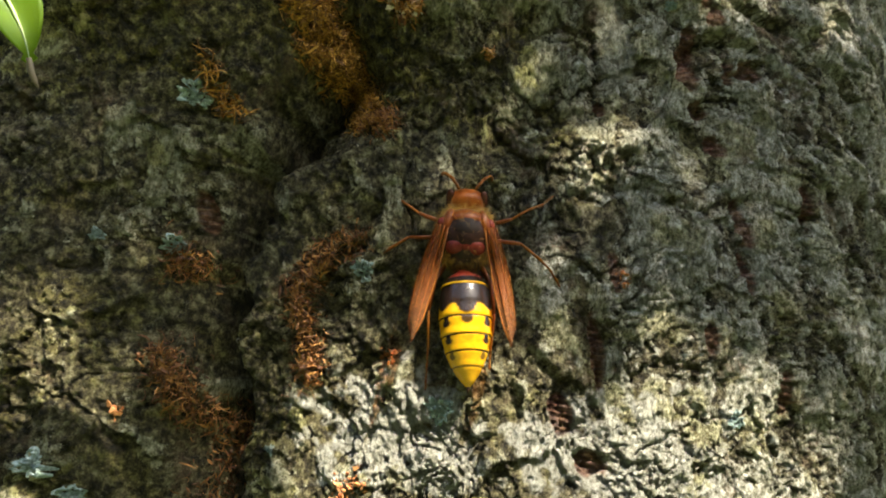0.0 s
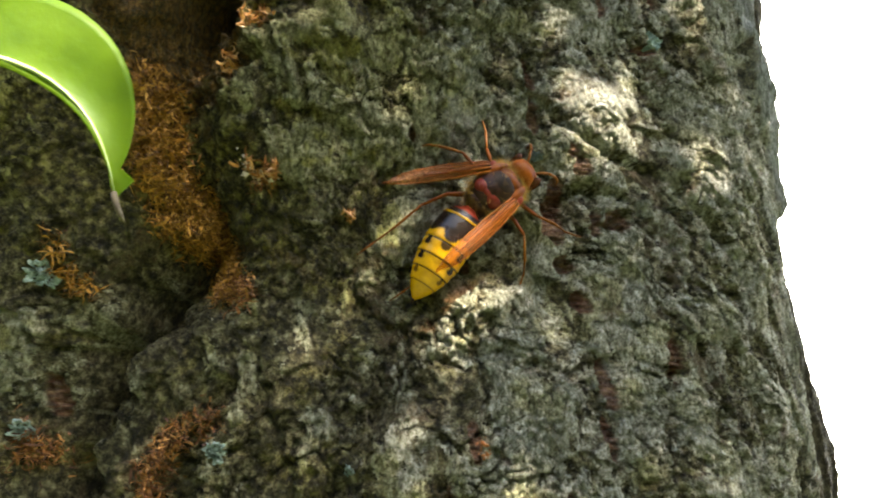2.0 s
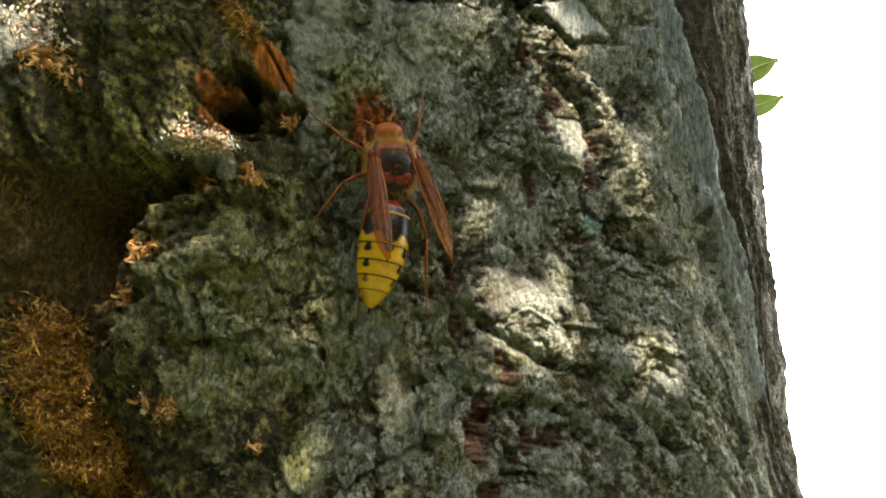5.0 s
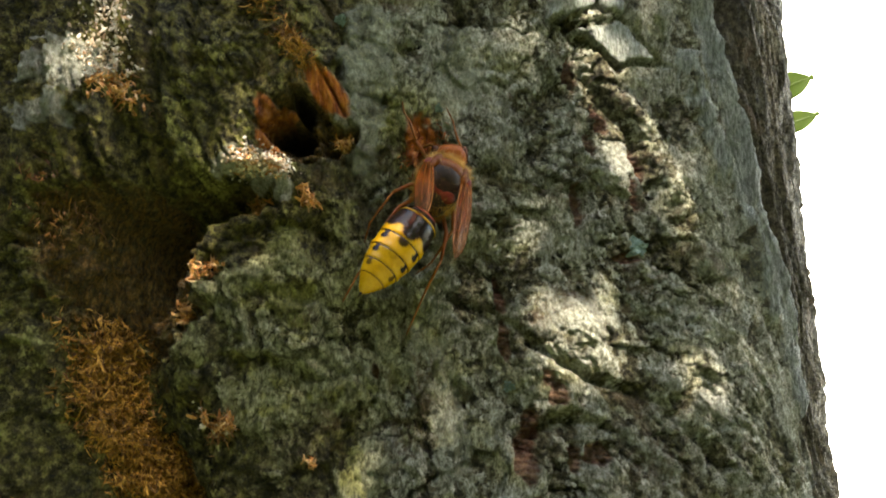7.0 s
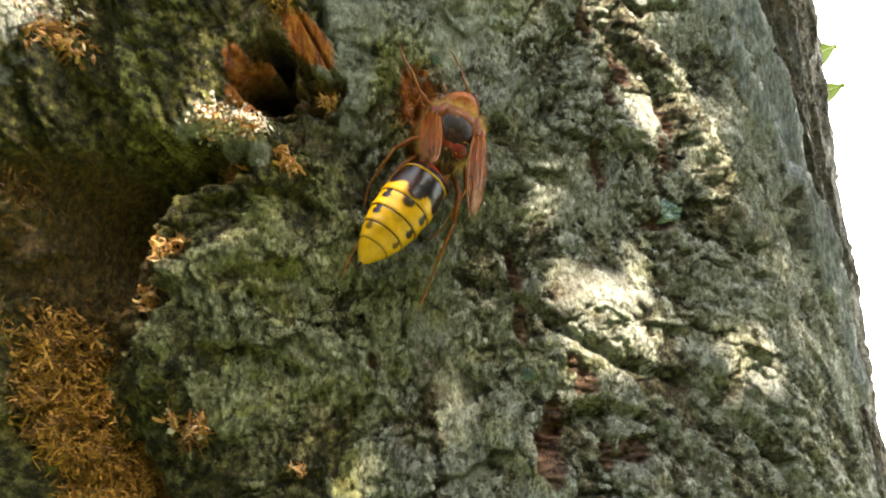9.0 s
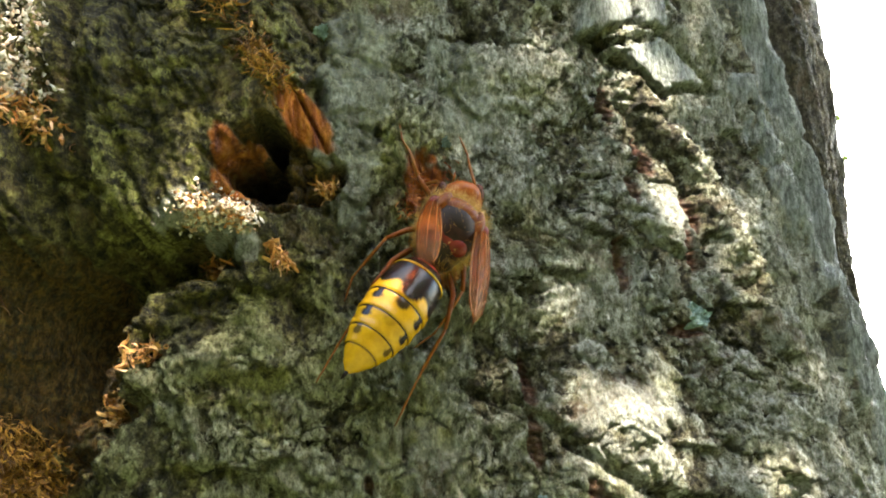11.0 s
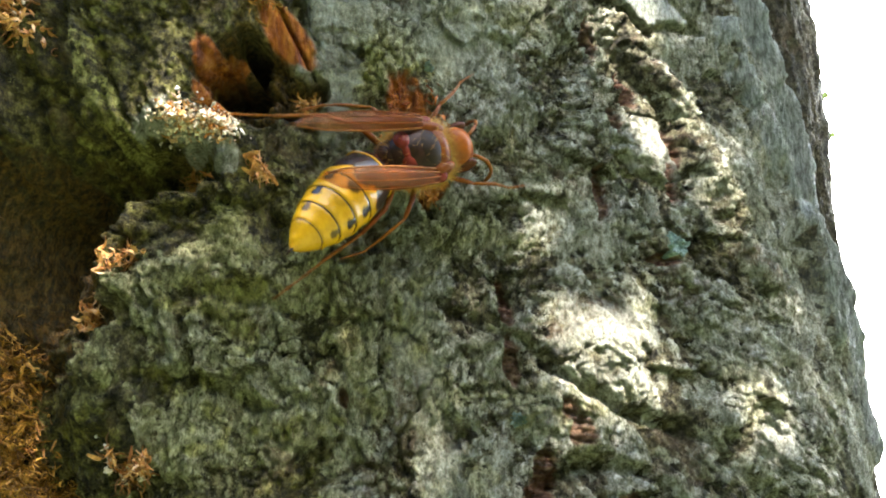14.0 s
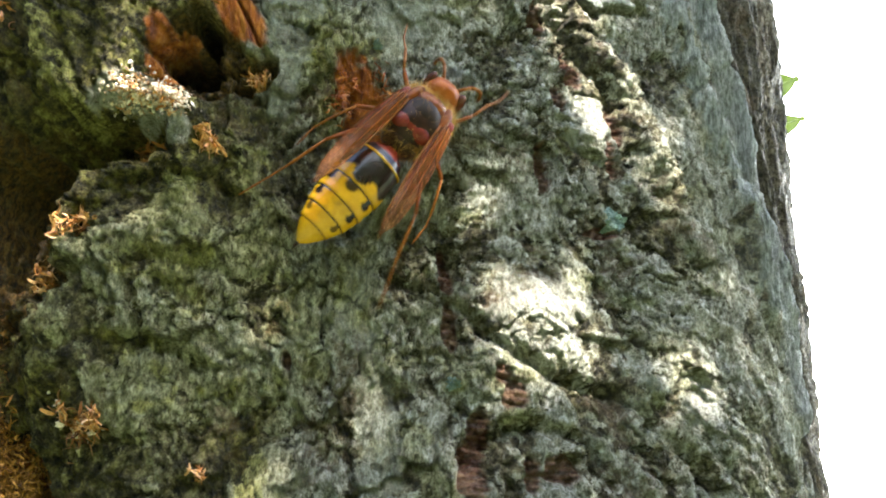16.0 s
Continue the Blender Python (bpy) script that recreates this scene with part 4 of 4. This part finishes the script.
def banded_chitin():
    m, nt, s = material("banded_chitin")
    yellow = ramp(nt, grain(nt, 700, 4), (0.3, (0.40, 0.195, 0.005)), (0.7, (0.56, 0.30, 0.009)))
    c = mixed(nt, mask(nt, "dark"), yellow, ramp(nt, grain(nt, 900), (0.3, (0.008, 0.005, 0.004)), (0.7, (0.022, 0.011, 0.008))))
    c = mixed(nt, mask(nt, "red"), c, (0.26, 0.035, 0.015))
    nt.links.new(c, s.inputs["Base Color"])
    s.inputs["Roughness"].default_value = 0.27
    s.inputs["Specular IOR Level"].default_value = 0.3
    s.inputs["Coat Weight"].default_value = 0.15
    s.inputs["Coat Roughness"].default_value = 0.1
    bumped(nt, s, grain(nt, 3500, 3), 0.2, 0.0001)
    return m


def wing_material():
    m, nt, s = material("amber_wing_membrane")
    root = ramp(nt, grain(nt, 300, 3), (0.3, (0.14, 0.04, 0.005)), (0.7, (0.29, 0.095, 0.012)))
    nt.links.new(mixed(nt, mask(nt, "tip"), root, (0.32, 0.16, 0.08)), s.inputs["Base Color"])
    s.inputs["Roughness"].default_value = 0.4
    s.inputs["Specular IOR Level"].default_value = 0.2
    bumped(nt, s, grain(nt, 500, 3, 0.5, (4, 0.5, 1)), 0.3, 0.0004)
    clear = node(nt, "BsdfTransparent", Color=(0.80, 0.50, 0.34, 1))
    nt.links.new(mixed(nt, mask(nt, "tip"), (0.80, 0.48, 0.28), (0.90, 0.72, 0.56)), clear.inputs[0])
    mix = node(nt, "MixShader")
    nt.links.new(ramp(nt, mask(nt, "tip"), (0.0, (0.70, 0.70, 0.70)), (1.0, (0.86, 0.86, 0.86))), mix.inputs[0])
    nt.links.new(s.outputs[0], mix.inputs[1])
    nt.links.new(clear.outputs[0], mix.inputs[2])
    nt.links.new(mix.outputs[0], nt.nodes["Material Output"].inputs["Surface"])
    return m


BANDED, MEMBRANE = banded_chitin(), wing_material()
REDDISH = chitin("reddish_chitin", (0.17, 0.036, 0.005), (0.33, 0.09, 0.010))
MAROON = chitin("maroon_chitin", (0.09, 0.013, 0.008), (0.18, 0.028, 0.017), 900, 0.22, 0.5)
BLACKISH = chitin("blackish_brown_chitin", (0.012, 0.006, 0.004), (0.04, 0.016, 0.009), 900, 0.32, 0.25)
AMBER = chitin("amber_chitin", (0.12, 0.036, 0.006), (0.24, 0.085, 0.014), 1200, 0.35, 0.2)
FACE = chitin("yellow_face_chitin", (0.5, 0.24, 0.01), (0.68, 0.36, 0.03))
RUSSET = chitin("russet_chitin", (0.10, 0.022, 0.004), (0.20, 0.055, 0.009))
EYE = chitin("dark_eye", (0.05, 0.014, 0.008), (0.10, 0.03, 0.014), 5000, 0.2, 0.6)
HAIR = plain("golden_hair", (0.40, 0.20, 0.03), (0.60, 0.34, 0.07), 500, 0.6, 0.0)


def ball(bm, centre, radii, turn=None, seg=28, rings=18):
    m = Matrix.Translation(centre) @ (turn or Matrix()) @ Matrix.Diagonal((*radii, 1))
    bmesh.ops.create_uvsphere(bm, u_segments=seg, v_segments=rings, radius=1, matrix=m)


def turned(rx=0, ry=0, rz=0):
    return pose(0, 0, 0, rx, ry, rz)


def shell(parent, name, s0, s1, profile, length, colour, label=""):
    """One ring of the abdomen from s0 to s1 of its length, its hind rim slightly flared over the next."""
    n, around = 22, 72
    verts, dark, red = [], [], []
    for i in range(n + 1):
        v = i / n
        s = s0 + (s1 - s0) * v
        lift = 1 + 0.035 * step(np.array(v), 0.55, 1.0) - 0.02 * (1 - step(np.array(v), 0.0, 0.2))
        r = float(np.interp(s, [a for a, _ in profile], [b for _, b in profile])) * float(lift)
        if i == n:
            r *= 0.965
        for j in range(around):
            a = 2 * math.pi * j / around           # 0 at the back, pi under the belly
            drop = 0.16 * s * s
            verts.append((r * math.sin(a), -length * s, 0.9 * r * math.cos(a) - drop))
            d, q = colour(v, math.degrees(a if a <= math.pi else a - 2 * math.pi))
            dark.append(d)
            red.append(q)
    faces = [(i * around + j, i * around + (j + 1) % around, (i + 1) * around + (j + 1) % around, (i + 1) * around + j) for i in range(n) for j in range(around)]
    ob = mesh_object(name, np.array(verts) * CM, faces, BANDED, parent, label)
    floats(ob, "dark", np.array(dark))
    floats(ob, "red", np.array(red))
    return ob


def soft(x, a, b):
    t = min(1.0, max(0.0, (x - a) / (b - a)))
    return t * t * (3 - 2 * t)


def spot(v, a, cv, ca, rv, ra):
    return 1 - soft(math.hypot((v - cv) / rv, (a - ca) / ra), 0.75, 1.05)


def band_first(v, a):
    return 1 - soft(v, 0.88, 0.92), (1 - soft(v, 0.5, 0.62)) * 0.9


def band_second(v, a):
    edge = 0.72 + 0.09 * math.cos(math.radians(a) * 6) + 0.16 * spot(0, a, 0, 0, 1, 22) - 0.05 * soft(abs(a), 60, 100)
    return 1 - soft(v, edge - 0.03, edge + 0.04), 0.0


def band_spotted(mid, side):
    def colour(v, a):
        d = 1 - soft(v, 0.05, 0.12)
        d = max(d, mid * spot(v, a, 0.12, 0, 0.42, 16))
        for sign in (-1, 1):
            d = max(d, side * spot(v, a, 0.40, sign * 52, 0.21, 14), side * spot(v, a, 0.20, sign * 50, 0.28, 8))
        return min(d, 1), 0.0
    return colour


def band_last(v, a):
    return (1 - soft(v, 0.03, 0.08)) * 0.8, 0.0


def build_hornet():
    hornet = tagged(new("hornet"), "large brown and yellow hornet crawling over tree bark", "hornet")
    # thorax
    bm = bmesh.new()
    ball(bm, (0, -0.12, 0), (0.36, 0.42, 0.33))
    ball(bm, (0, -0.42, -0.04), (0.26, 0.18, 0.25))
    thorax = part("thorax", bm, BLACKISH, hornet, "dark brown fuzzy thorax")
    bm = bmesh.new()
    ball(bm, (0, 0.12, 0.0), (0.32, 0.20, 0.28))
    for sx in (-1, 1):
        ball(bm, (sx * 0.26, 0.04, 0.1), (0.1, 0.26, 0.15), turned(rz=sx * 12))
    part("collar", bm, RUSSET, thorax, "red-brown collar")
    bm = bmesh.new()
    for sx in (-1, 1):
        ball(bm, (sx * 0.09, -0.26, 0.18), (0.19, 0.13, 0.125), turned(rz=sx * -8))
    ball(bm, (0, -0.26, 0.19), (0.18, 0.12, 0.12))
    part("scutellum", bm, MAROON, thorax, "glossy maroon twin-lobed plate")
    bm = bmesh.new()
    ball(bm, (0, -0.05, 0.19), (0.23, 0.22, 0.145))
    part("back_plate", bm, chitin("dark_back_chitin", (0.010, 0.006, 0.004), (0.028, 0.015, 0.008), 900, 0.5, 0.05), thorax, "grey-brown glossy plate")
    for sx in (-1, 1):
        bm = bmesh.new()
        ball(bm, (sx * 0.33, 0.05, 0.16), (0.075, 0.10, 0.06))
        part("wing_base_scale", bm, MAROON, thorax)
    rng = np.random.default_rng(3)
    bm = bmesh.new()
    for _ in range(8500):
        d = rng.normal(size=3)
        d /= np.linalg.norm(d)
        if d[2] < -0.3 or (d[2] > 0.55 and rng.random() < 0.95):
            continue
        c, r = ((0, -0.12, 0), (0.36, 0.42, 0.33)) if rng.random() < 0.5 else ((0, 0.12, 0.0), (0.33, 0.21, 0.29))
        p = Vector(c) + Vector(d * r) * 0.97
        q = p + (Vector(d) + Vector(rng.normal(size=3)) * 0.35).normalized() * (0.08 + 0.10 * rng.random())
        s = Vector(np.cross(d, rng.normal(size=3))).normalized() * 0.0022
        e = Vector(d).cross(s).normalized() * 0.0022
        a, b, f, g = (bm.verts.new(v) for v in (p - s, p + s, p + e, q))
        bm.faces.new((a, b, g))
        bm.faces.new((b, f, g))
        bm.faces.new((f, a, g))
    part("hairs", bm, HAIR, thorax, "fine golden hairs")["kind"] = "stuff"
    # head, hung at the neck
    bm = bmesh.new()
    ball(bm, (0, 0.15, -0.02), (0.285, 0.18, 0.26))
    ball(bm, (0, 0.11, 0.08), (0.235, 0.16, 0.18))
    tube(bm, [(0, -0.08, -0.02), (0, 0.0, -0.01), (0, 0.08, 0)], [0.1, 0.11, 0.14], 14)
    head = part("head", bm, REDDISH, hornet, "red-brown head")
    head.location = (0, 0.30 * CM, -0.03 * CM)
    bm = bmesh.new()
    ball(bm, (0, 0.24, -0.10), (0.19, 0.11, 0.17))
    part("face", bm, FACE, head, "yellow face")
    for sx in (-1, 1):
        bm = bmesh.new()
        ball(bm, (sx * 0.225, 0.17, 0.02), (0.075, 0.11, 0.19), turned(rx=-12, rz=sx * -8))
        part("eye", bm, EYE, head, "dark brown kidney-shaped eye")
        bm = bmesh.new()
        tube(bm, [(sx * 0.17, 0.22, -0.22), (sx * 0.16, 0.30, -0.30), (sx * 0.08, 0.36, -0.35), (sx * 0.01, 0.37, -0.36)], [0.06, 0.06, 0.045, 0.015], 10)
        part("mandible", bm, AMBER, head)
        bm = bmesh.new()
        tube(bm, [(sx * 0.09, 0.28, 0.04), (sx * 0.15, 0.38, 0.08), (sx * 0.22, 0.47, 0.10)], [0.024, 0.022, 0.024], 8)
        tube(bm, [(sx * (0.22 + 0.035 * k - 0.002 * k * k), 0.47 + 0.045 * k - 0.002 * k * k, 0.10 - 0.02 * k - 0.003 * k * k) for k in range(10)], [0.023 + 0.003 * math.sin(k * 2.6) for k in range(9)] + [0.012], 8)
        part("antenna", bm, AMBER, head, "amber jointed antenna")
    # abdomen, hung at the waist
    profile = [(0, 0.07), (0.03, 0.13), (0.08, 0.24), (0.16, 0.32), (0.30, 0.355), (0.45, 0.36), (0.60, 0.338), (0.74, 0.28), (0.86, 0.195), (0.95, 0.095), (1.0, 0.015)]
    cuts = [0.0, 0.17, 0.44, 0.59, 0.72, 0.84, 1.0]
    bands = [band_first, band_second, band_spotted(0.95, 1.0), band_spotted(0.25, 1.0), band_spotted(0, 0.8), band_last]
    abdomen = shell(hornet, "abdomen", cuts[0], cuts[1], profile, 1.62, bands[0], "yellow and black banded abdomen")
    for a, b, c in zip(cuts[1:], cuts[2:], bands[1:]):
        shell(abdomen, "abdomen_ring", a, b, profile, 1.62, c)
    bm = bmesh.new()
    tube(bm, [(0, -1.58, -0.15), (0, -1.64, -0.165), (0, -1.70, -0.19)], [0.03, 0.02, 0.004], 8)
    part("sting", bm, BLACKISH, abdomen)
    abdomen.location = (0, -0.55 * CM, 0)
    # wings, folded lengthwise
    wings = []
    for sx in (-1, 1):
        wing = None
        for name, long, wide, lift in (("wing", 1.68, 0.26, 0.0), ("hindwing", 1.15, 0.18, -0.03)):
            bm = bmesh.new()
            n, m = 26, 8
            grid = []
            for i in range(n + 1):
                t = i / n
                w = wide * (0.22 + 0.78 * math.sin(math.pi * min(1, 0.16 + 0.74 * t)) ** 0.9) * (1 - 0.75 * soft(t, 0.82, 1.0))
                row = []
                for j in range(m + 1):
                    s = j / m
                    x = sx * (w * (s - 0.35))
                    z = lift + 0.05 * math.sin(math.pi * s) - 0.10 * s * s * t + 0.012 * math.sin(j * 2.1 + 3 * t) + 0.05 * t
                    row.append(bm.verts.new((x, -long * t, z)))
                grid.append(row)
            for i in range(n):
                for j in range(m):
                    bm.faces.new((grid[i][j], grid[i + 1][j], grid[i + 1][j + 1], grid[i][j + 1]))
            ob = part(name, bm, MEMBRANE, wing or hornet, "amber translucent folded wing" if name == "wing" else "")
            ys = np.empty(len(ob.data.vertices) * 3, np.float32)
            ob.data.vertices.foreach_get("co", ys)
            floats(ob, "tip", np.clip(-ys[1::3] / (long * CM) * 1.5 - 0.45, 0, 1))
            thick = ob.modifiers.new("thickness", "SOLIDIFY")
            thick.thickness = 0.006 * CM
            if wing is None:
                wing = ob
                for k, (s0, s1, r) in enumerate([(0.0, 0.05, 0.016), (0.3, 0.35, 0.007), (0.62, 0.7, 0.006), (0.95, 0.95, 0.006)]):
                    vb = bmesh.new()
                    spots = []
                    for i in range(13):
                        t = i / 12 * (0.96 if k < 2 else 0.8)
                        w = wide * (0.22 + 0.78 * math.sin(math.pi * min(1, 0.16 + 0.74 * t)) ** 0.9) * (1 - 0.75 * soft(t, 0.82, 1.0))
                        s = s0 + (s1 - s0) * t
                        spots.append((sx * w * (s - 0.35), -long * t, 0.05 * math.sin(math.pi * s) - 0.10 * s * s * t + 0.05 * t + 0.008))
                    tube(vb, spots, [r * (1 - 0.05 * i) for i in range(13)], 6)
                    part("vein", vb, AMBER, wing, "red-brown wing vein" if k == 0 else "")
        wing.location = (sx * 0.31 * CM, 0.0, 0.22 * CM)
        wings.append(wing)
    # legs
    legs = []
    plans = [("fore", (0.20, 0.14, -0.2), [(0, 0, 0), (0.24, 0.10, 0.10), (0.42, 0.22, 0.08), (0.62, 0.46, -0.02), (0.78, 0.60, -0.12), (0.92, 0.82, -0.20)]),
             ("mid", (0.22, -0.1, -0.22), [(0, 0, 0), (0.30, -0.06, 0.14), (0.55, -0.14, 0.16), (0.80, -0.38, 0.02), (0.93, -0.52, -0.10), (1.04, -0.78, -0.18)]),
             ("hind", (0.20, -0.36, -0.2), [(0, 0, 0), (0.26, -0.30, 0.14), (0.42, -0.70, 0.18), (0.50, -1.15, 0.02), (0.56, -1.40, -0.08), (0.66, -1.85, -0.18)])]
    for sx in (-1, 1):
        for kind, root, pts in plans:
            p = [Vector((sx * x, y, z)) for x, y, z in pts]
            bm = bmesh.new()
            tube(bm, [p[0], p[0].lerp(p[1], 0.5), p[1], p[1].lerp(p[2], 0.6), p[2]], [0.040, 0.040, 0.033, 0.029, 0.021], 10)
            leg = part("leg", bm, RUSSET, hornet, "slender jointed brown leg")
            bm = bmesh.new()
            tube(bm, [p[2], p[2].lerp(p[3], 0.5), p[3], p[3].lerp(p[4], 0.4)], [0.018, 0.021, 0.021, 0.013], 10)
            part("shin", bm, AMBER, leg, "amber shin")
            bm = bmesh.new()
            foot = [p[3].lerp(p[4], k / 3) for k in range(4)] + [p[4].lerp(p[5], k / 4) for k in range(1, 5)]
            tube(bm, foot, [0.013, 0.016, 0.011, 0.015, 0.010, 0.014, 0.010, 0.007], 8)
            part("foot", bm, AMBER, leg)
            leg.location = Vector((sx * root[0], root[1], root[2])) * CM
            legs.append((leg, sx, kind))
    return hornet, head, abdomen, wings, legs


hornet, hornet_head, hornet_abdomen, hornet_wings, hornet_legs = build_hornet()

# seconds, place of the thorax in cm and its turn in degrees
HORNET = [
    (0, -2.28, -0.77, -4.78, 84.3, 0.6, -4.7),
    (0.5, -2.25, -0.66, -4.24, 83.9, 3.7, -1.9),
    (1, -1.42, -0.57, -3.08, 80.4, 27.6, -1.4),
    (1.5, -0.76, -0.4, -2.11, 82, 35, -0.8),
    (2, 0.31, -0.3, -1.42, 81, 53.3, -7.4),
    (2.5, 0.76, -0.24, -0.48, 88.6, 35.8, -0.3),
    (3, 0.68, -0.25, -0.09, 90.7, 6.1, 2.1),
    (3.5, 0.64, -0.28, 0.75, 92.7, -8.8, 5),
    (4, 0.47, -0.34, 1.43, 93.4, -16.9, 8.1),
    (4.2, 0.26, -0.4, 1.82, 93.6, -14.3, 11),
    (6.3, -0.07, -0.51, 2.33, 93.7, 21.3, 17.1),
    (6.5, 0, -0.5, 2.29, 93.7, 25.9, 16.8),
    (7, 0.02, -0.49, 2.28, 93.7, 26.3, 16.7),
    (7.5, 0.04, -0.48, 2.23, 94.1, 34.4, 17),
    (8, 0.06, -0.47, 2.23, 93.9, 32, 16.6),
    (8.5, 0.09, -0.47, 2.26, 93.9, 34.7, 16.8),
    (9, 0.12, -0.47, 2.35, 93.2, 25.7, 16),
    (9.5, 0.11, -0.47, 2.32, 93.5, 30.5, 16.3),
    (10, 0.06, -0.48, 2.3, 93.4, 22.9, 16.2),
    (12.5, -0.06, -0.52, 2.48, 94.7, 48.8, 19.6),
    (13, -0.05, -0.51, 2.29, 95.8, 52.8, 20.1),
    (13.5, 0.04, -0.48, 2.31, 94.7, 46.8, 18.4),
    (14, -0.12, -0.52, 2.21, 101.6, 70.2, 26.7),
    (14.5, -0.12, -0.52, 2.15, -115.8, 80.7, 170),
    (15, 0.04, -0.45, 1.88, -112.3, 79, 171.6),
    (15.5, 0.2, -0.41, 1.76, 107.2, 77, 28.8),
    (16, 0.53, -0.38, 2.43, 91.8, 36.6, 13.5),
]
# seconds, the abdomen's swing and dip, the head's swing and dip
BEND = [(0, 4.7, -6, 0, 12), (0.5, 3.7, -9, 0, 12), (1, 14.3, -14, 0, 12), (1.5, 16, -4, 0, 12), (2, 22.7, 4, 0, 12), (2.5, 16, 4, 0, 12), (3, -7.9, 4, 0, 12), (3.5, -11, 4, 0, 12), (4, -17.6, 4, 15, 30), (4.2, -9.7, 4, 15, 30), (6.3, -15.5, -9, 24, 52), (6.5, -10.2, -9, 30, 52), (7, -10.6, -9, 30, 52), (7.5, -0, -9, 30, 52), (8, -4.5, -9, 30, 52), (8.5, 2.2, -9, 30, 52), (9, -11.4, -9, 30, 52), (9.5, -4.7, -9, 30, 52), (10, -14.4, -9, 30, 52), (12.5, 9.2, -18, 30, 52), (13, 11.9, -18, 30, 52), (13.5, 1.8, -18, 30, 52), (14, 30.2, -22, 0, 20), (14.5, 31.6, 4, 0, 12), (15, 28.4, 4, 0, 12), (15.5, 11.4, 4, 0, 12), (16, -5.2, 4, 0, 12)]
# seconds, left wing's spread and rise, right wing's spread and rise
WINGS = [(0, 12, 4, 12, 4), (0.5, 12, 4, 12, 4), (1, 28, 6, 6, 4), (1.5, 14, 5, 4, 5), (2, 22, 6, 8, 6), (2.5, 20, 5, 4, 5), (3, 12, 4, 22, 4), (3.5, 4, 4, 16, 4), (4, -2, 9, 14, 6), (4.2, 4, 8, 14, 6),
         (6.3, -8, 48, 8, 36), (8, -8, 48, 8, 36), (10, -8, 48, 8, 36), (12.5, -4, 50, 8, 44), (13, -4, 50, 8, 44), (13.5, 0, 44, 8, 40), (14, 5, 16, -4, 26), (14.5, 4, 8, -2, 10), (15, 6, 8, 0, 8), (15.5, 7, 6, 4, 6), (16, 3, 6, 8, 6)]
STRIDE = [(0, 1), (0.5, -1), (1, 1), (1.5, -1), (2, 1), (2.5, -1), (3, 1), (3.5, -1), (4, 0.5), (6.3, 0.1), (8, 0), (10, 0.1), (12.5, 0.2), (13.5, 0.6), (14, -0.8), (14.5, 0.7), (15, -0.6), (15.5, 0.8), (16, -0.7)]

# how far back each leg, left and right, is drawn while the hornet feeds, in degrees
TUCKS = {"fore": (0, -80), "mid": (38, 48), "hind": (12, 6)}


def motions():
    """All that moves: the hornet over the bark, its head, abdomen, wings and legs on it, and the swaying twig."""
    walk(hornet, [(t, pose(x * CM, (y - 0.14) * CM, z * CM, rx, ry, rz)) for t, x, y, z, rx, ry, rz in HORNET])
    walk(hornet_abdomen, [(t, pose(0, -0.55 * CM, 0, dip, 0, swing)) for t, swing, dip, _, _ in BEND])
    walk(hornet_head, [(t, pose(0, 0.30 * CM, -0.03 * CM, -nod, 0, swing)) for t, _, _, swing, nod in BEND])
    walk(hornet_wings[0], [(t, pose(-0.31 * CM, 0, 0.22 * CM, -rise, 0, -spread)) for t, spread, rise, _, _ in WINGS])
    walk(hornet_wings[1], [(t, pose(0.31 * CM, 0, 0.22 * CM, -rise, 0, spread)) for t, _, _, spread, rise in WINGS])
    walk(sprig, [(t, pose(x * CM, 0, z * CM)) for t, x, z in ((0, 0, 0), (0.5, -0.08, 0), (1.0, -0.2, 0), (1.5, 0, 0), (2.5, 0, 0), (4.2, -1.3, 0.2), (8, -1.4, 0.2), (12, -1.3, 0.3), (16, -1.4, 0.2))])
    for leg, sx, kind in hornet_legs:
        beat = sx * (1 if kind == "mid" else -1) * 13
        place = leg.location.copy()
        tuck = TUCKS[kind][sx > 0]
        walk(leg, [(t, pose(*place, 0, 0, beat * s - sx * tuck * float(np.interp(t, (4.2, 6.3, 13.4, 14.0), (0, 1, 1, 0.25))))) for t, s in STRIDE])


motions()
